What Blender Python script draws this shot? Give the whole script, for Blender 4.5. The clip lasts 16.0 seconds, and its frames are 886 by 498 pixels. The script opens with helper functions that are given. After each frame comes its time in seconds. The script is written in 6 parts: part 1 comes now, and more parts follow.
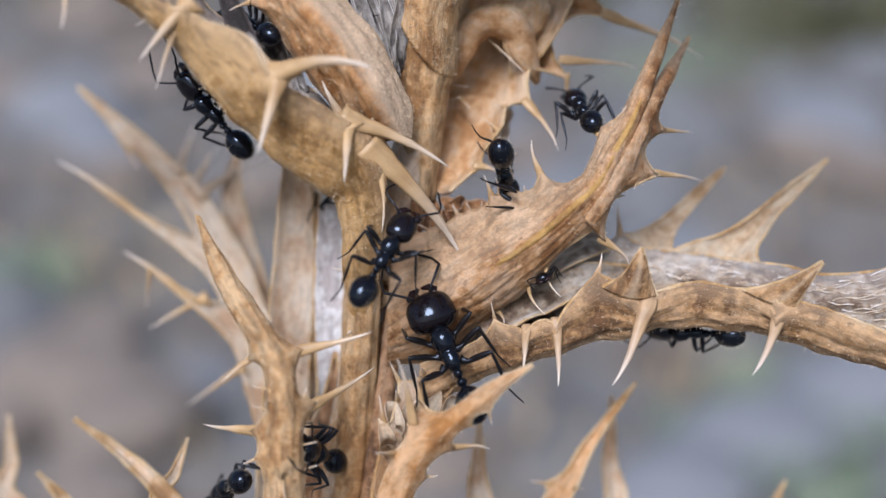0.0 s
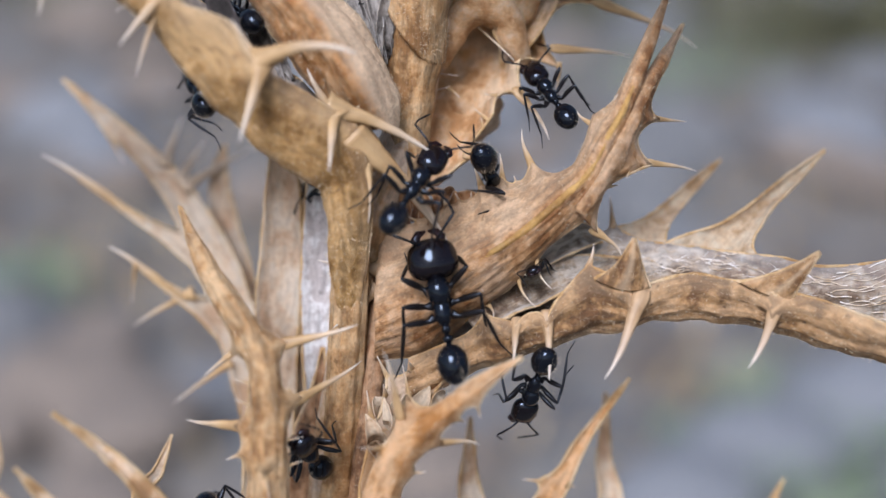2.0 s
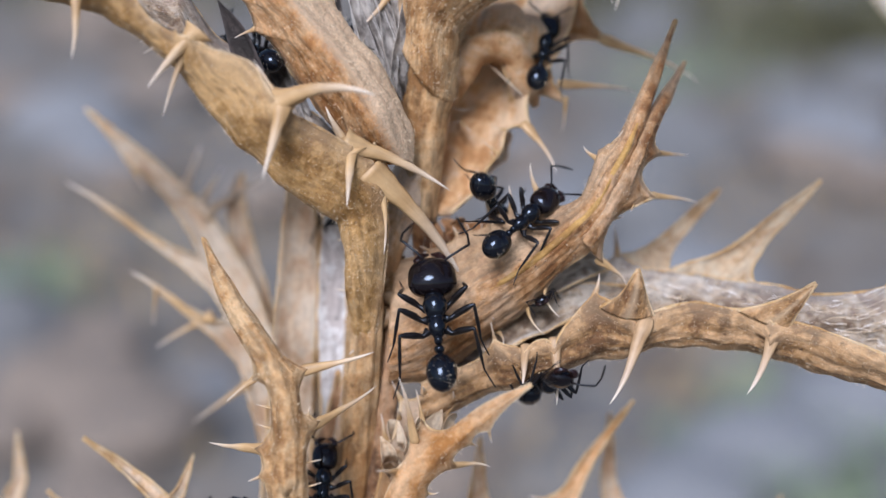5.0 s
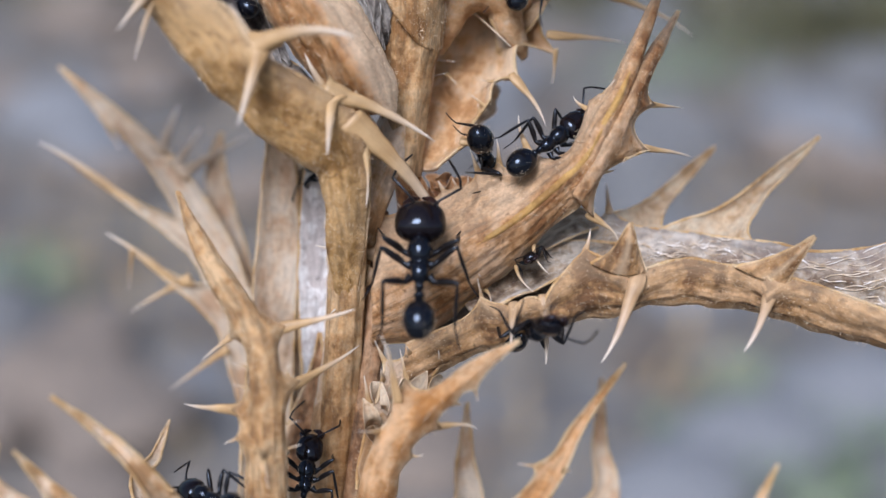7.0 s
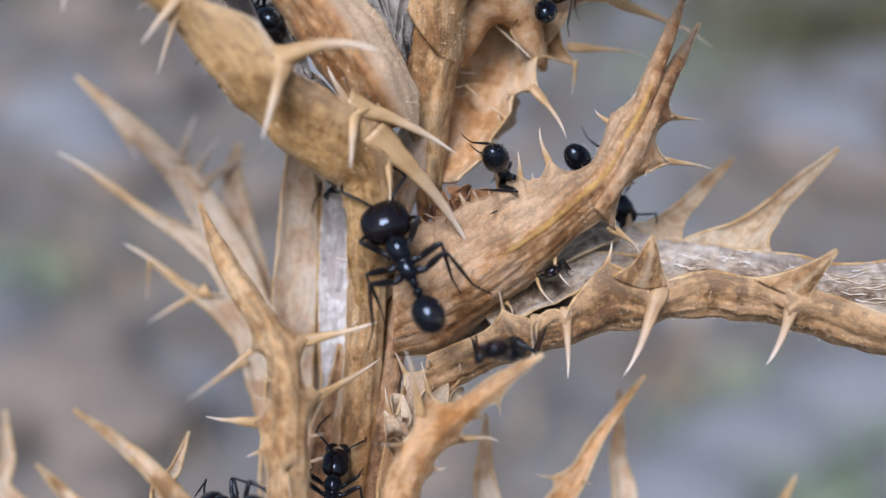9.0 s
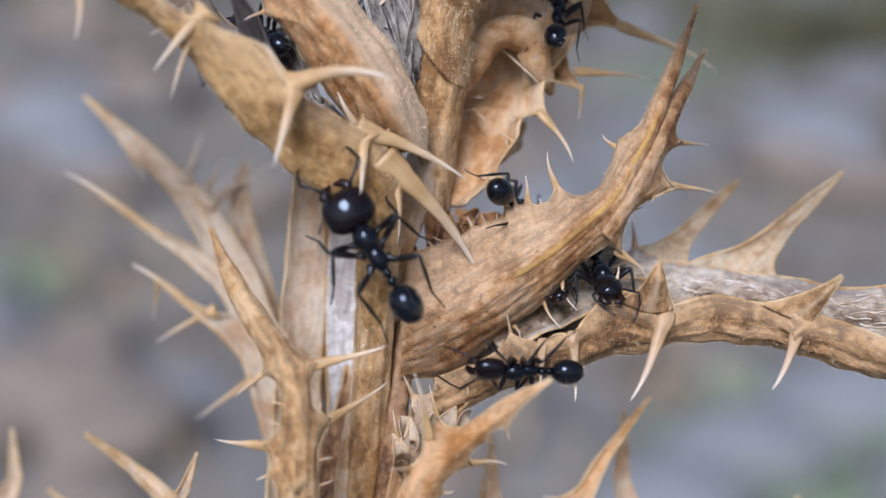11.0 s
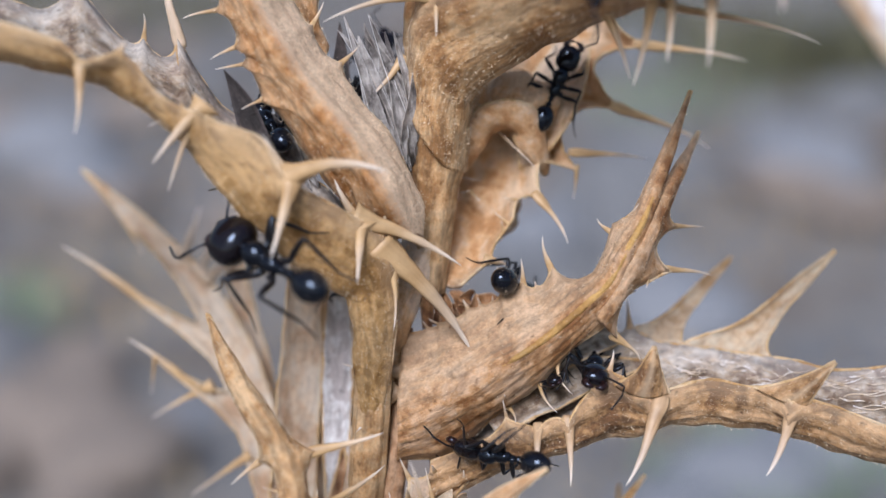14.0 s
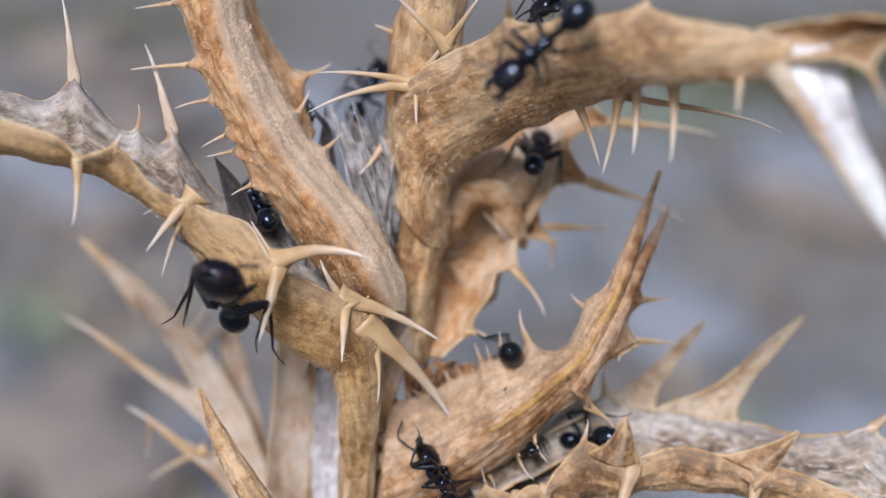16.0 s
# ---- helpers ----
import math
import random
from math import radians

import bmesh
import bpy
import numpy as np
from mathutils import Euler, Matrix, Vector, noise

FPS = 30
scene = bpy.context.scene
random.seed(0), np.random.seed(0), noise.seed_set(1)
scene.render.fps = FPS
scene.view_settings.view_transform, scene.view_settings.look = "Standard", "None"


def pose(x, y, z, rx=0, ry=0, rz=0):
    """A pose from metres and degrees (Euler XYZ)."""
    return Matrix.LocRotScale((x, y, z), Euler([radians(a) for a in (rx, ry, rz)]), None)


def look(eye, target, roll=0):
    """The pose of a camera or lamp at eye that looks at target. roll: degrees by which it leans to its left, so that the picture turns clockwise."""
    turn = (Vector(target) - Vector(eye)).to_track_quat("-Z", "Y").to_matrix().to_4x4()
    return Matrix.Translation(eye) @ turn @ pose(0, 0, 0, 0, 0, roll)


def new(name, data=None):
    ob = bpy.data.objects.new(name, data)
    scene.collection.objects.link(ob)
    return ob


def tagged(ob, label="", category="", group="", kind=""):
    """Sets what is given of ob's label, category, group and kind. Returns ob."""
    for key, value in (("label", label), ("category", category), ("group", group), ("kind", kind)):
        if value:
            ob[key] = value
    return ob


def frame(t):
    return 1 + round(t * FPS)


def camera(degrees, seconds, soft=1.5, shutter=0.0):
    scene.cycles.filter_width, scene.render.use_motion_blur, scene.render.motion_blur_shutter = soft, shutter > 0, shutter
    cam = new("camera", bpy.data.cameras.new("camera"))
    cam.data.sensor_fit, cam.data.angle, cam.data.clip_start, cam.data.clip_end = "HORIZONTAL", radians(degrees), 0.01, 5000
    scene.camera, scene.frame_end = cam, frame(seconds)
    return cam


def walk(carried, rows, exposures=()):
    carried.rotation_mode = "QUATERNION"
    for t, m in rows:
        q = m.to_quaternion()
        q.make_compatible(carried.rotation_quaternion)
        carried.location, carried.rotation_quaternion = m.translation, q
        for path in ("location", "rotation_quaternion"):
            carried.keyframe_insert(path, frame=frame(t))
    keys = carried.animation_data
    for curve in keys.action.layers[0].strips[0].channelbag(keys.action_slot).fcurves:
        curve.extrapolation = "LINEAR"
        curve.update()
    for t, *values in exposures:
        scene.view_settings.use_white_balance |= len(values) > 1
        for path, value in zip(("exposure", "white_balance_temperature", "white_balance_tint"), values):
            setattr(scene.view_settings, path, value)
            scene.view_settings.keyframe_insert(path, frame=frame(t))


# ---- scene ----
cam = camera(42.1, 16.0, soft=1.45)
EYE, TILT = 0.30, -18.0
# seconds, millimetres right, ahead and up of the first eye, degrees of yaw, pitch, roll
ROWS = [
    (0, 0.00, 0.00, 0.00, 0.00, 0.00, 0.00),
    (0.5, 1.51, 0.50, -0.82, 0.19, 0.09, 0.25),
    (1, 1.24, 0.85, -0.82, 0.23, 0.21, 0.28),
    (1.5, -0.62, 1.22, -0.20, 0.10, 0.36, -0.04),
    (2, 0.96, 1.58, -1.03, 0.19, 0.40, 0.09),
    (2.5, -0.11, 1.02, 0.93, 0.16, 0.60, 0.14),
    (3, -0.62, -0.97, 0.88, 0.25, 0.83, 0.15),
    (3.5, -0.30, -1.87, 1.31, -0.04, 0.85, 0.04),
    (6, 0.91, -0.38, -0.93, 0.26, 0.17, 0.04),
    (6.5, 1.98, 0.80, -2.70, 0.21, 0.22, 0.01),
    (7, 0.58, 1.30, -1.79, -0.25, 0.26, 0.11),
    (7.5, 0.60, 1.17, -1.18, -0.07, 0.15, 0.09),
    (8, 0.52, 0.92, -0.69, -0.00, 0.02, -0.07),
    (8.5, -0.07, 0.72, -0.71, -0.13, 0.19, 0.01),
    (9, -0.85, 1.33, -1.10, -0.33, 0.33, 0.03),
    (11.5, -1.93, 0.60, 0.58, -0.74, 0.66, -0.18),
    (12, -2.07, 0.35, 0.84, -0.81, 0.78, -0.20),
    (12.5, -1.32, 1.38, 1.06, -0.88, 0.78, -0.18),
    (13, -1.41, 2.61, 1.15, -1.01, 0.91, -0.05),
    (13.5, -2.69, 2.36, 2.13, -0.88, 1.39, -0.08),
    (14, -1.79, 0.26, 4.21, -0.85, 1.49, -0.11),
    (14.5, -1.81, -2.13, 6.01, -0.87, 1.52, -0.00),
    (15, -0.73, -2.99, 7.50, -0.90, 1.70, 0.03),
    (15.5, -1.11, -2.90, 8.42, -0.95, 1.67, -0.02),
    (16, -0.55, -3.41, 8.25, -0.80, 2.11, 0.22),
]
VIEW = pose(0, 0, EYE, TILT, 0, 0)
MM = 0.001
walk(cam, [(t, VIEW @ pose(x * MM, y * MM, z * MM, 90 + pitch, roll, yaw)) for t, x, y, z, yaw, pitch, roll in ROWS])
cam.data.dof.use_dof = True
cam.data.dof.focus_distance = 0.0722
cam.data.dof.aperture_fstop = 14.0

# ---- light: open shade under a bright sky ----
SUN_UP, SUN_TURN = 46.0, 198.0
world = bpy.data.worlds.new("sky")
scene.world = world
world.use_nodes = True
wn, wl = world.node_tree.nodes, world.node_tree.links
sky = wn.new("ShaderNodeTexSky")
sky.sky_type, sky.sun_disc = "NISHITA", False
sky.sun_elevation, sky.sun_rotation = radians(SUN_UP), radians(SUN_TURN)
sky.dust_density = 2.2
wl.new(sky.outputs["Color"], wn["Background"].inputs["Color"])
wn["Background"].inputs["Strength"].default_value = 0.112
sun = new("sun", bpy.data.lights.new("sun", "SUN"))
sun.data.energy, sun.data.angle, sun.data.color = 4.1, radians(26), (0.98, 0.98, 1.10)
a, e = radians(SUN_TURN), radians(SUN_UP)
sun.matrix_world = look((math.sin(a) * math.cos(e) * 5, math.cos(a) * math.cos(e) * 5, math.sin(e) * 5), (0, 0, 0))
scene.view_settings.exposure = 0.05


# ---- materials ----
class Nodes:
    def __init__(self, name):
        self.mat = bpy.data.materials.new(name)
        self.mat.use_nodes = True
        self.t = self.mat.node_tree
        self.bsdf = self.t.nodes["Principled BSDF"]
        self.out = self.t.nodes["Material Output"]

    def add(self, kind, **values):
        n = self.t.nodes.new("ShaderNode" + kind)
        for k, v in values.items():
            n.inputs[k].default_value = v
        return n

    def link(self, a, b):
        self.t.links.new(a, b)

    def coords(self, scale, uv=False):
        c = self.add("TexCoord")
        m = self.add("Mapping", Scale=scale)
        self.link(c.outputs["UV" if uv else "Object"], m.inputs["Vector"])
        return m.outputs["Vector"]

    def noise(self, vector, scale=1.0, detail=3.0, rough=0.55):
        n = self.add("TexNoise", Scale=scale, Detail=detail, Roughness=rough)
        self.link(vector, n.inputs["Vector"])
        return n.outputs["Fac"]

    def ramp(self, fac, *stops):
        r = self.add("ValToRGB")
        el = r.color_ramp.elements
        while len(el) < len(stops):
            el.new(0.5)
        for s, (p, c) in zip(el, stops):
            s.position, s.color = p, (*c, 1)
        self.link(fac, r.inputs["Fac"])
        return r.outputs["Color"]

    def mix(self, fac, a, b, blend="MIX"):
        m = self.t.nodes.new("ShaderNodeMix")
        m.data_type, m.blend_type = "RGBA", blend
        for v, s in ((fac, m.inputs["Factor"]), (a, m.inputs[6]), (b, m.inputs[7])):
            if hasattr(v, "is_linked"):
                self.link(v, s)
            else:
                s.default_value = v if isinstance(v, float) else (*v, 1)
        return m.outputs[2]

    def bump(self, height, strength, distance):
        b = self.add("Bump", Strength=strength, Distance=distance)
        self.link(height, b.inputs["Height"])
        self.link(b.outputs["Normal"], self.bsdf.inputs["Normal"])


def grey(v):
    return (v, v, v)


def straw(name, light, mid, dark, streak=0.4, pale=(0.66, 0.54, 0.41), fleck=0.25, rough=0.5, thin=0.18, tone=0.78, margin=0.32, flank=None, cells=0.25, dots=0.2, rich=1.12, keel=0.0):
    """Dry plant tissue: wavering fibres along the length (UV in millimetres), a net of veins, blotches, pale hair bases, dark flecks, bleached margins."""
    def deepen(c):
        m = 0.3 * c[0] + 0.6 * c[1] + 0.1 * c[2]
        return tuple(min(max((m + (v - m) * rich) * tone * k, 0.004), 0.92) for v, k in zip(c, (1.08, 1.1, 1.12)))

    light, mid, dark, pale = (deepen(c) for c in (light, mid, dark, pale))
    n = Nodes(name)
    solid = n.coords((1000, 1000, 1000))
    sway = n.add("TexNoise", Scale=0.8, Detail=2.0)
    n.link(solid, sway.inputs["Vector"])
    bend = n.add("MixRGB", Fac=0.16)
    bend.blend_type = "ADD"
    n.link(n.coords((0.34, 1.7, 1.0), uv=True), bend.inputs[1])
    n.link(sway.outputs["Color"], bend.inputs[2])
    along = bend.outputs[0]
    fibre = n.noise(along, 1.5, 5.0, 0.62)
    fine = n.noise(n.coords((1.3, 6.0, 1.0), uv=True), 1.6, 3.0, 0.6)
    blot = n.mix(0.5, fibre_grey(n, n.noise(solid, 0.26, 2.0)), fibre_grey(n, n.noise(solid, 1.1, 4.0, 0.65)))
    base = n.ramp(blot, (0.34, dark), (0.48, mid), (0.64, light))
    fib = n.ramp(fibre, (0.36, grey(0.22)), (0.47, grey(0.75)), (0.58, grey(1.1)))
    col = n.mix(streak, base, fib, "MULTIPLY")
    col = n.mix(n.ramp(fine, (0.55, grey(0)), (0.78, grey(0.1 + 0.35 * streak))), col, pale)
    grain = n.noise(solid, 4.5, 4.0, 0.75)
    col = n.mix(0.32, col, n.ramp(grain, (0.34, grey(0.6)), (0.6, grey(1.2))), "MULTIPLY")
    spots = n.ramp(n.noise(solid, 1.9, 3.0), (0.28, grey(1.0)), (0.37, grey(0.0)))
    col = n.mix(n.mix(fleck, grey(0), spots), col, tuple(c * 0.35 for c in dark))
    if cells:
        v = n.t.nodes.new("ShaderNodeTexVoronoi")
        v.feature = "DISTANCE_TO_EDGE"
        stretch = n.add("Mapping", Scale=(2.0, 0.9, 1.0))
        n.link(along, stretch.inputs["Vector"])
        n.link(stretch.outputs[0], v.inputs["Vector"])
        v.inputs["Scale"].default_value = 1.0
        pits = n.ramp(v.outputs["Distance"], (0.06, grey(0)), (0.28, grey(cells)))
        patchy = n.ramp(n.noise(solid, 0.55, 3.0), (0.42, grey(0)), (0.62, grey(1)))
        col = n.mix(n.mix(patchy, grey(0), pits), col, tuple(c * 0.55 for c in dark))
    if dots:
        d = n.t.nodes.new("ShaderNodeTexVoronoi")
        n.link(solid, d.inputs["Vector"])
        d.inputs["Scale"].default_value = 3.4
        col = n.mix(n.ramp(d.outputs["Distance"], (0.12, grey(dots)), (0.24, grey(0))), col, tuple(min(c * 1.15, 0.9) for c in pale))
    if margin:
        e = n.t.nodes.new("ShaderNodeUVMap")
        e.uv_map = "edge"
        x = n.add("SeparateXYZ")
        n.link(e.outputs["UV"], x.inputs[0])
        rim = n.mix(n.ramp(grain, (0.3, grey(0.0)), (0.65, grey(0.3))), n.ramp(x.outputs["X"], (0.7, grey(0)), (1.0, grey(margin))), grey(0))
        col = n.mix(rim, col, tuple(min(c * 1.2, 0.9) for c in pale))
        if keel:
            low = n.ramp(n.mix(0.2, x.outputs["X"], grain), (0.12, grey(keel)), (0.36, grey(0)))
            col = n.mix(low, col, pale)
        if flank:
            shift = n.mix(0.12, x.outputs["Y"], grain)
            side = n.ramp(shift, (flank[0], grey(flank[2])), (flank[1], grey(0)))
            col = n.mix(side, col, n.mix(0.7, pale, n.ramp(grain, (0.34, grey(0.5)), (0.62, grey(1.1))), "MULTIPLY"))
    n.link(col, n.bsdf.inputs["Base Color"])
    n.bsdf.inputs["Roughness"].default_value = rough
    n.bsdf.inputs["Specular IOR Level"].default_value = 0.5
    total = n.mix(0.3 + 0.25 * streak, fibre_grey(n, grain), n.mix(0.5, fibre_grey(n, fine), fibre_grey(n, fibre)))
    n.bump(total, 0.7, 0.00022)
    if thin:
        tr = n.add("BsdfTranslucent")
        n.link(col, tr.inputs["Color"])
        m = n.add("MixShader", Fac=thin)
        n.link(n.bsdf.outputs[0], m.inputs[1])
        n.link(tr.outputs[0], m.inputs[2])
        n.link(m.outputs[0], n.out.inputs["Surface"])
    return n.mat


def fibre_grey(n, fac):
    return n.ramp(fac, (0.25, grey(0)), (0.75, grey(1)))


def spine_stuff(name, lo, hi):
    """Horny spine: straw at the foot, bleached towards the point (UV x runs 0 to 1)."""
    n = Nodes(name)
    c = n.add("TexCoord")
    s = n.add("SeparateXYZ")
    n.link(c.outputs["UV"], s.inputs[0])
    blot = n.noise(n.coords((1000, 1000, 1000)), 0.7, 3.0)
    foot = n.ramp(blot, (0.3, lo), (0.7, hi))
    fac = n.ramp(s.outputs["X"], (0.35, grey(0.0)), (0.7, grey(0.35)), (1.0, grey(0.95)))
    col = n.mix(fac, foot, (0.88, 0.83, 0.77))
    streak = n.noise(n.coords((1.2, 14, 1), uv=True), 1.0, 3.0)
    col = n.mix(0.45, col, n.ramp(streak, (0.35, grey(0.45)), (0.6, grey(1.0))), "MULTIPLY")
    n.link(col, n.bsdf.inputs["Base Color"])
    n.bsdf.inputs["Roughness"].default_value = 0.45
    n.bump(streak, 0.4, 0.0001)
    tr = n.add("BsdfTranslucent")
    n.link(col, tr.inputs["Color"])
    m = n.add("MixShader", Fac=0.2)
    n.link(n.bsdf.outputs[0], m.inputs[1])
    n.link(tr.outputs[0], m.inputs[2])
    n.link(m.outputs[0], n.out.inputs["Surface"])
    return n.mat


STRAW = straw("straw", (0.860, 0.560, 0.337), (0.690, 0.385, 0.186), (0.460, 0.215, 0.079), streak=0.35)
STRAW_PALE = straw("straw_pale", (0.900, 0.720, 0.562), (0.820, 0.580, 0.371), (0.600, 0.360, 0.191), streak=0.35)
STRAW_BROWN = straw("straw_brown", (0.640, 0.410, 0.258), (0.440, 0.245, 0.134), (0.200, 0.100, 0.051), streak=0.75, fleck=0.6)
HORN = straw("horn_face", (0.860, 0.590, 0.395), (0.680, 0.400, 0.215), (0.360, 0.165, 0.070), streak=0.7, pale=(0.880, 0.690, 0.500), fleck=0.7, tone=0.66, cells=0.5, flank=(0.36, 0.5, 0.4), rich=1.16)
WOOL = straw("woolly_face", (0.840, 0.740, 0.630), (0.640, 0.490, 0.350), (0.300, 0.190, 0.120), streak=0.7, pale=(0.900, 0.880, 0.890), fleck=0.7, rough=0.85, cells=0.8, tone=0.6, rich=1.0)
FELT = straw("white_felt", (0.82, 0.82, 0.83), (0.74, 0.72, 0.72), (0.5, 0.45, 0.44), streak=0.45, pale=(0.9, 0.9, 0.9), fleck=0.7, rough=0.9, tone=1.0, rich=1.0)
GREY_DRY = straw("weathered_bract", (0.56, 0.52, 0.49), (0.3, 0.27, 0.25), (0.1, 0.085, 0.08), streak=0.7, pale=(0.6, 0.57, 0.55), rough=0.55, rich=1.0)
DARK_DRY = straw("dark_bract", (0.12, 0.09, 0.08), (0.07, 0.052, 0.05), (0.03, 0.024, 0.023), streak=0.5, pale=(0.2, 0.17, 0.17), rough=0.5, margin=0.3, rich=1.0)
GALL = straw("gall_skin", (0.92, 0.69, 0.48), (0.84, 0.53, 0.3), (0.62, 0.33, 0.155), streak=0.15, pale=(0.92, 0.76, 0.58), thin=0.2, tone=0.74, cells=0.35, rich=1.1)
PALE_THIN = straw("bleached_leaf", (0.92, 0.80, 0.67), (0.88, 0.71, 0.54), (0.72, 0.50, 0.34), streak=0.3, pale=(0.92, 0.86, 0.78), thin=0.4, tone=0.8)
LOBE = straw("pale_lobe", (0.92, 0.80, 0.64), (0.88, 0.70, 0.51), (0.66, 0.46, 0.29), streak=0.25, pale=(0.9, 0.8, 0.68), thin=0.4, tone=0.8)
RUST = straw("rusty_remnant", (0.5, 0.28, 0.15), (0.33, 0.16, 0.07), (0.15, 0.06, 0.03), streak=0.5)
MARGIN = straw("pale_margin", (0.88, 0.69, 0.47), (0.8, 0.57, 0.33), (0.6, 0.37, 0.18), streak=0.2)
OUTER = straw("brown_outer", (0.760, 0.500, 0.260), (0.570, 0.345, 0.150), (0.320, 0.170, 0.060), streak=0.3, fleck=0.45, cells=0.5, tone=0.74)
# One flank paler: its fuzz, plus light falling on that side put into the colour.
KEELED = straw("straw_lit_fuzzy_flank", (0.840, 0.530, 0.302), (0.680, 0.370, 0.173), (0.440, 0.200, 0.076), streak=0.6, pale=(0.98, 0.77, 0.57), flank=(0.46, 0.52, 0.8), tone=0.74, rich=1.1)
STALK = straw("golden_stalk", (0.860, 0.610, 0.378), (0.720, 0.450, 0.240), (0.430, 0.230, 0.105), streak=0.55, fleck=0.5, cells=0.5, tone=0.69, rich=1.16)
RIBBED = straw("ribbed_outer", (0.760, 0.500, 0.300), (0.560, 0.335, 0.170), (0.220, 0.110, 0.050), streak=0.65, fleck=0.8, pale=(0.78, 0.6, 0.42), cells=0.9, tone=0.7, rich=1.14, keel=0.6)
MIDRIB = straw("yellow_midrib", (0.72, 0.47, 0.2), (0.62, 0.38, 0.15), (0.46, 0.26, 0.1), streak=0.45)
SPINE = spine_stuff("spine_straw", (0.47, 0.30, 0.145), (0.64, 0.44, 0.235))
SPINE_TAN = spine_stuff("spine_tan", (0.42, 0.27, 0.145), (0.58, 0.4, 0.24))
SPINE_GREY = spine_stuff("spine_bleached", (0.56, 0.42, 0.29), (0.72, 0.58, 0.44))


def chitin(name, colour, rough, bump):
    n = Nodes(name)
    f = n.noise(n.coords((1000, 1000, 1000)), 6.0, 4.0)
    n.link(n.ramp(f, (0.3, tuple(c * 0.6 for c in colour)), (0.7, tuple(c * 1.5 for c in colour))), n.bsdf.inputs["Base Color"])
    r = n.ramp(f, (0.3, grey(rough * 0.8)), (0.7, grey(rough * 1.3)))
    n.link(r, n.bsdf.inputs["Roughness"])
    n.bsdf.inputs["IOR"].default_value = 1.5
    n.bsdf.inputs["Specular IOR Level"].default_value = 0.42
    # blue of the reflected sky, put into the tint of the highlights
    n.bsdf.inputs["Specular Tint"].default_value = (0.6, 0.76, 1.0, 1)
    n.bump(f, bump, 0.00004)
    return n.mat


# the body's base colour leans blue to carry the sky's sheen
SHELL = chitin("black_shell", (0.0035, 0.004, 0.0062), 0.1, 0.16)
SHELL_HEAD = chitin("black_head_shell", (0.006, 0.004, 0.0045), 0.11, 0.14)
JAW = chitin("brown_jaw", (0.014, 0.005, 0.004), 0.3, 0.2)
LIMB = chitin("black_limb", (0.008, 0.006, 0.0055), 0.34, 0.3)

n = Nodes("hair")
n.bsdf.inputs["Base Color"].default_value = (0.72, 0.6, 0.44, 1)
n.bsdf.inputs["Roughness"].default_value = 0.5
HAIR = n.mat

n = Nodes("fleece")
tint = n.noise(n.coords((1000, 1000, 1000)), 1.4, 3.0)
n.link(n.ramp(tint, (0.36, (0.42, 0.31, 0.2)), (0.5, (0.58, 0.49, 0.4)), (0.66, (0.76, 0.74, 0.74))), n.bsdf.inputs["Base Color"])
n.bsdf.inputs["Roughness"].default_value = 0.8
FLEECE = n.mat


def ground_stuff():
    n = Nodes("dry_ground")
    big = n.noise(n.coords((1, 1, 1)), 9.0, 4.0, 0.6)
    mid = n.noise(n.coords((1, 1, 1)), 21.0, 4.0, 0.6)
    col = n.ramp(big, (0.3, (0.08, 0.062, 0.052)), (0.41, (0.14, 0.122, 0.108)), (0.5, (0.178, 0.17, 0.16)), (0.58, (0.128, 0.138, 0.15)), (0.7, (0.12, 0.1, 0.09)))
    col = n.mix(0.55, col, n.ramp(mid, (0.35, grey(0.45)), (0.65, grey(1.25))), "MULTIPLY")
    n.link(col, n.bsdf.inputs["Base Color"])
    n.bsdf.inputs["Roughness"].default_value = 0.95
    n.bump(mid, 0.8, 0.02)
    return n.mat


def plain_stuff(name, lo, hi, scale, rough):
    n = Nodes(name)
    f = n.noise(n.coords((1, 1, 1)), scale, 4.0)
    n.link(n.ramp(f, (0.3, lo), (0.7, hi)), n.bsdf.inputs["Base Color"])
    n.bsdf.inputs["Roughness"].default_value = rough
    n.bump(f, 0.5, 0.004)
    return n.mat


GROUND = ground_stuff()
STONE = plain_stuff("grey_stone", (0.105, 0.112, 0.122), (0.195, 0.203, 0.215), 60, 0.85)
STONE_PALE = plain_stuff("pale_stone", (0.15, 0.163, 0.187), (0.235, 0.253, 0.282), 60, 0.85)
STONE_BROWN = plain_stuff("brown_stone", (0.165, 0.137, 0.118), (0.27, 0.23, 0.2), 60, 0.9)
WEED = plain_stuff("green_weed", (0.13, 0.19, 0.12), (0.25, 0.32, 0.22), 40, 0.7)
SHRUB = plain_stuff("olive_scrub", (0.055, 0.06, 0.03), (0.15, 0.145, 0.085), 30, 0.8)
LITTER = plain_stuff("dry_grass", (0.3, 0.22, 0.12), (0.5, 0.4, 0.25), 40, 0.8)


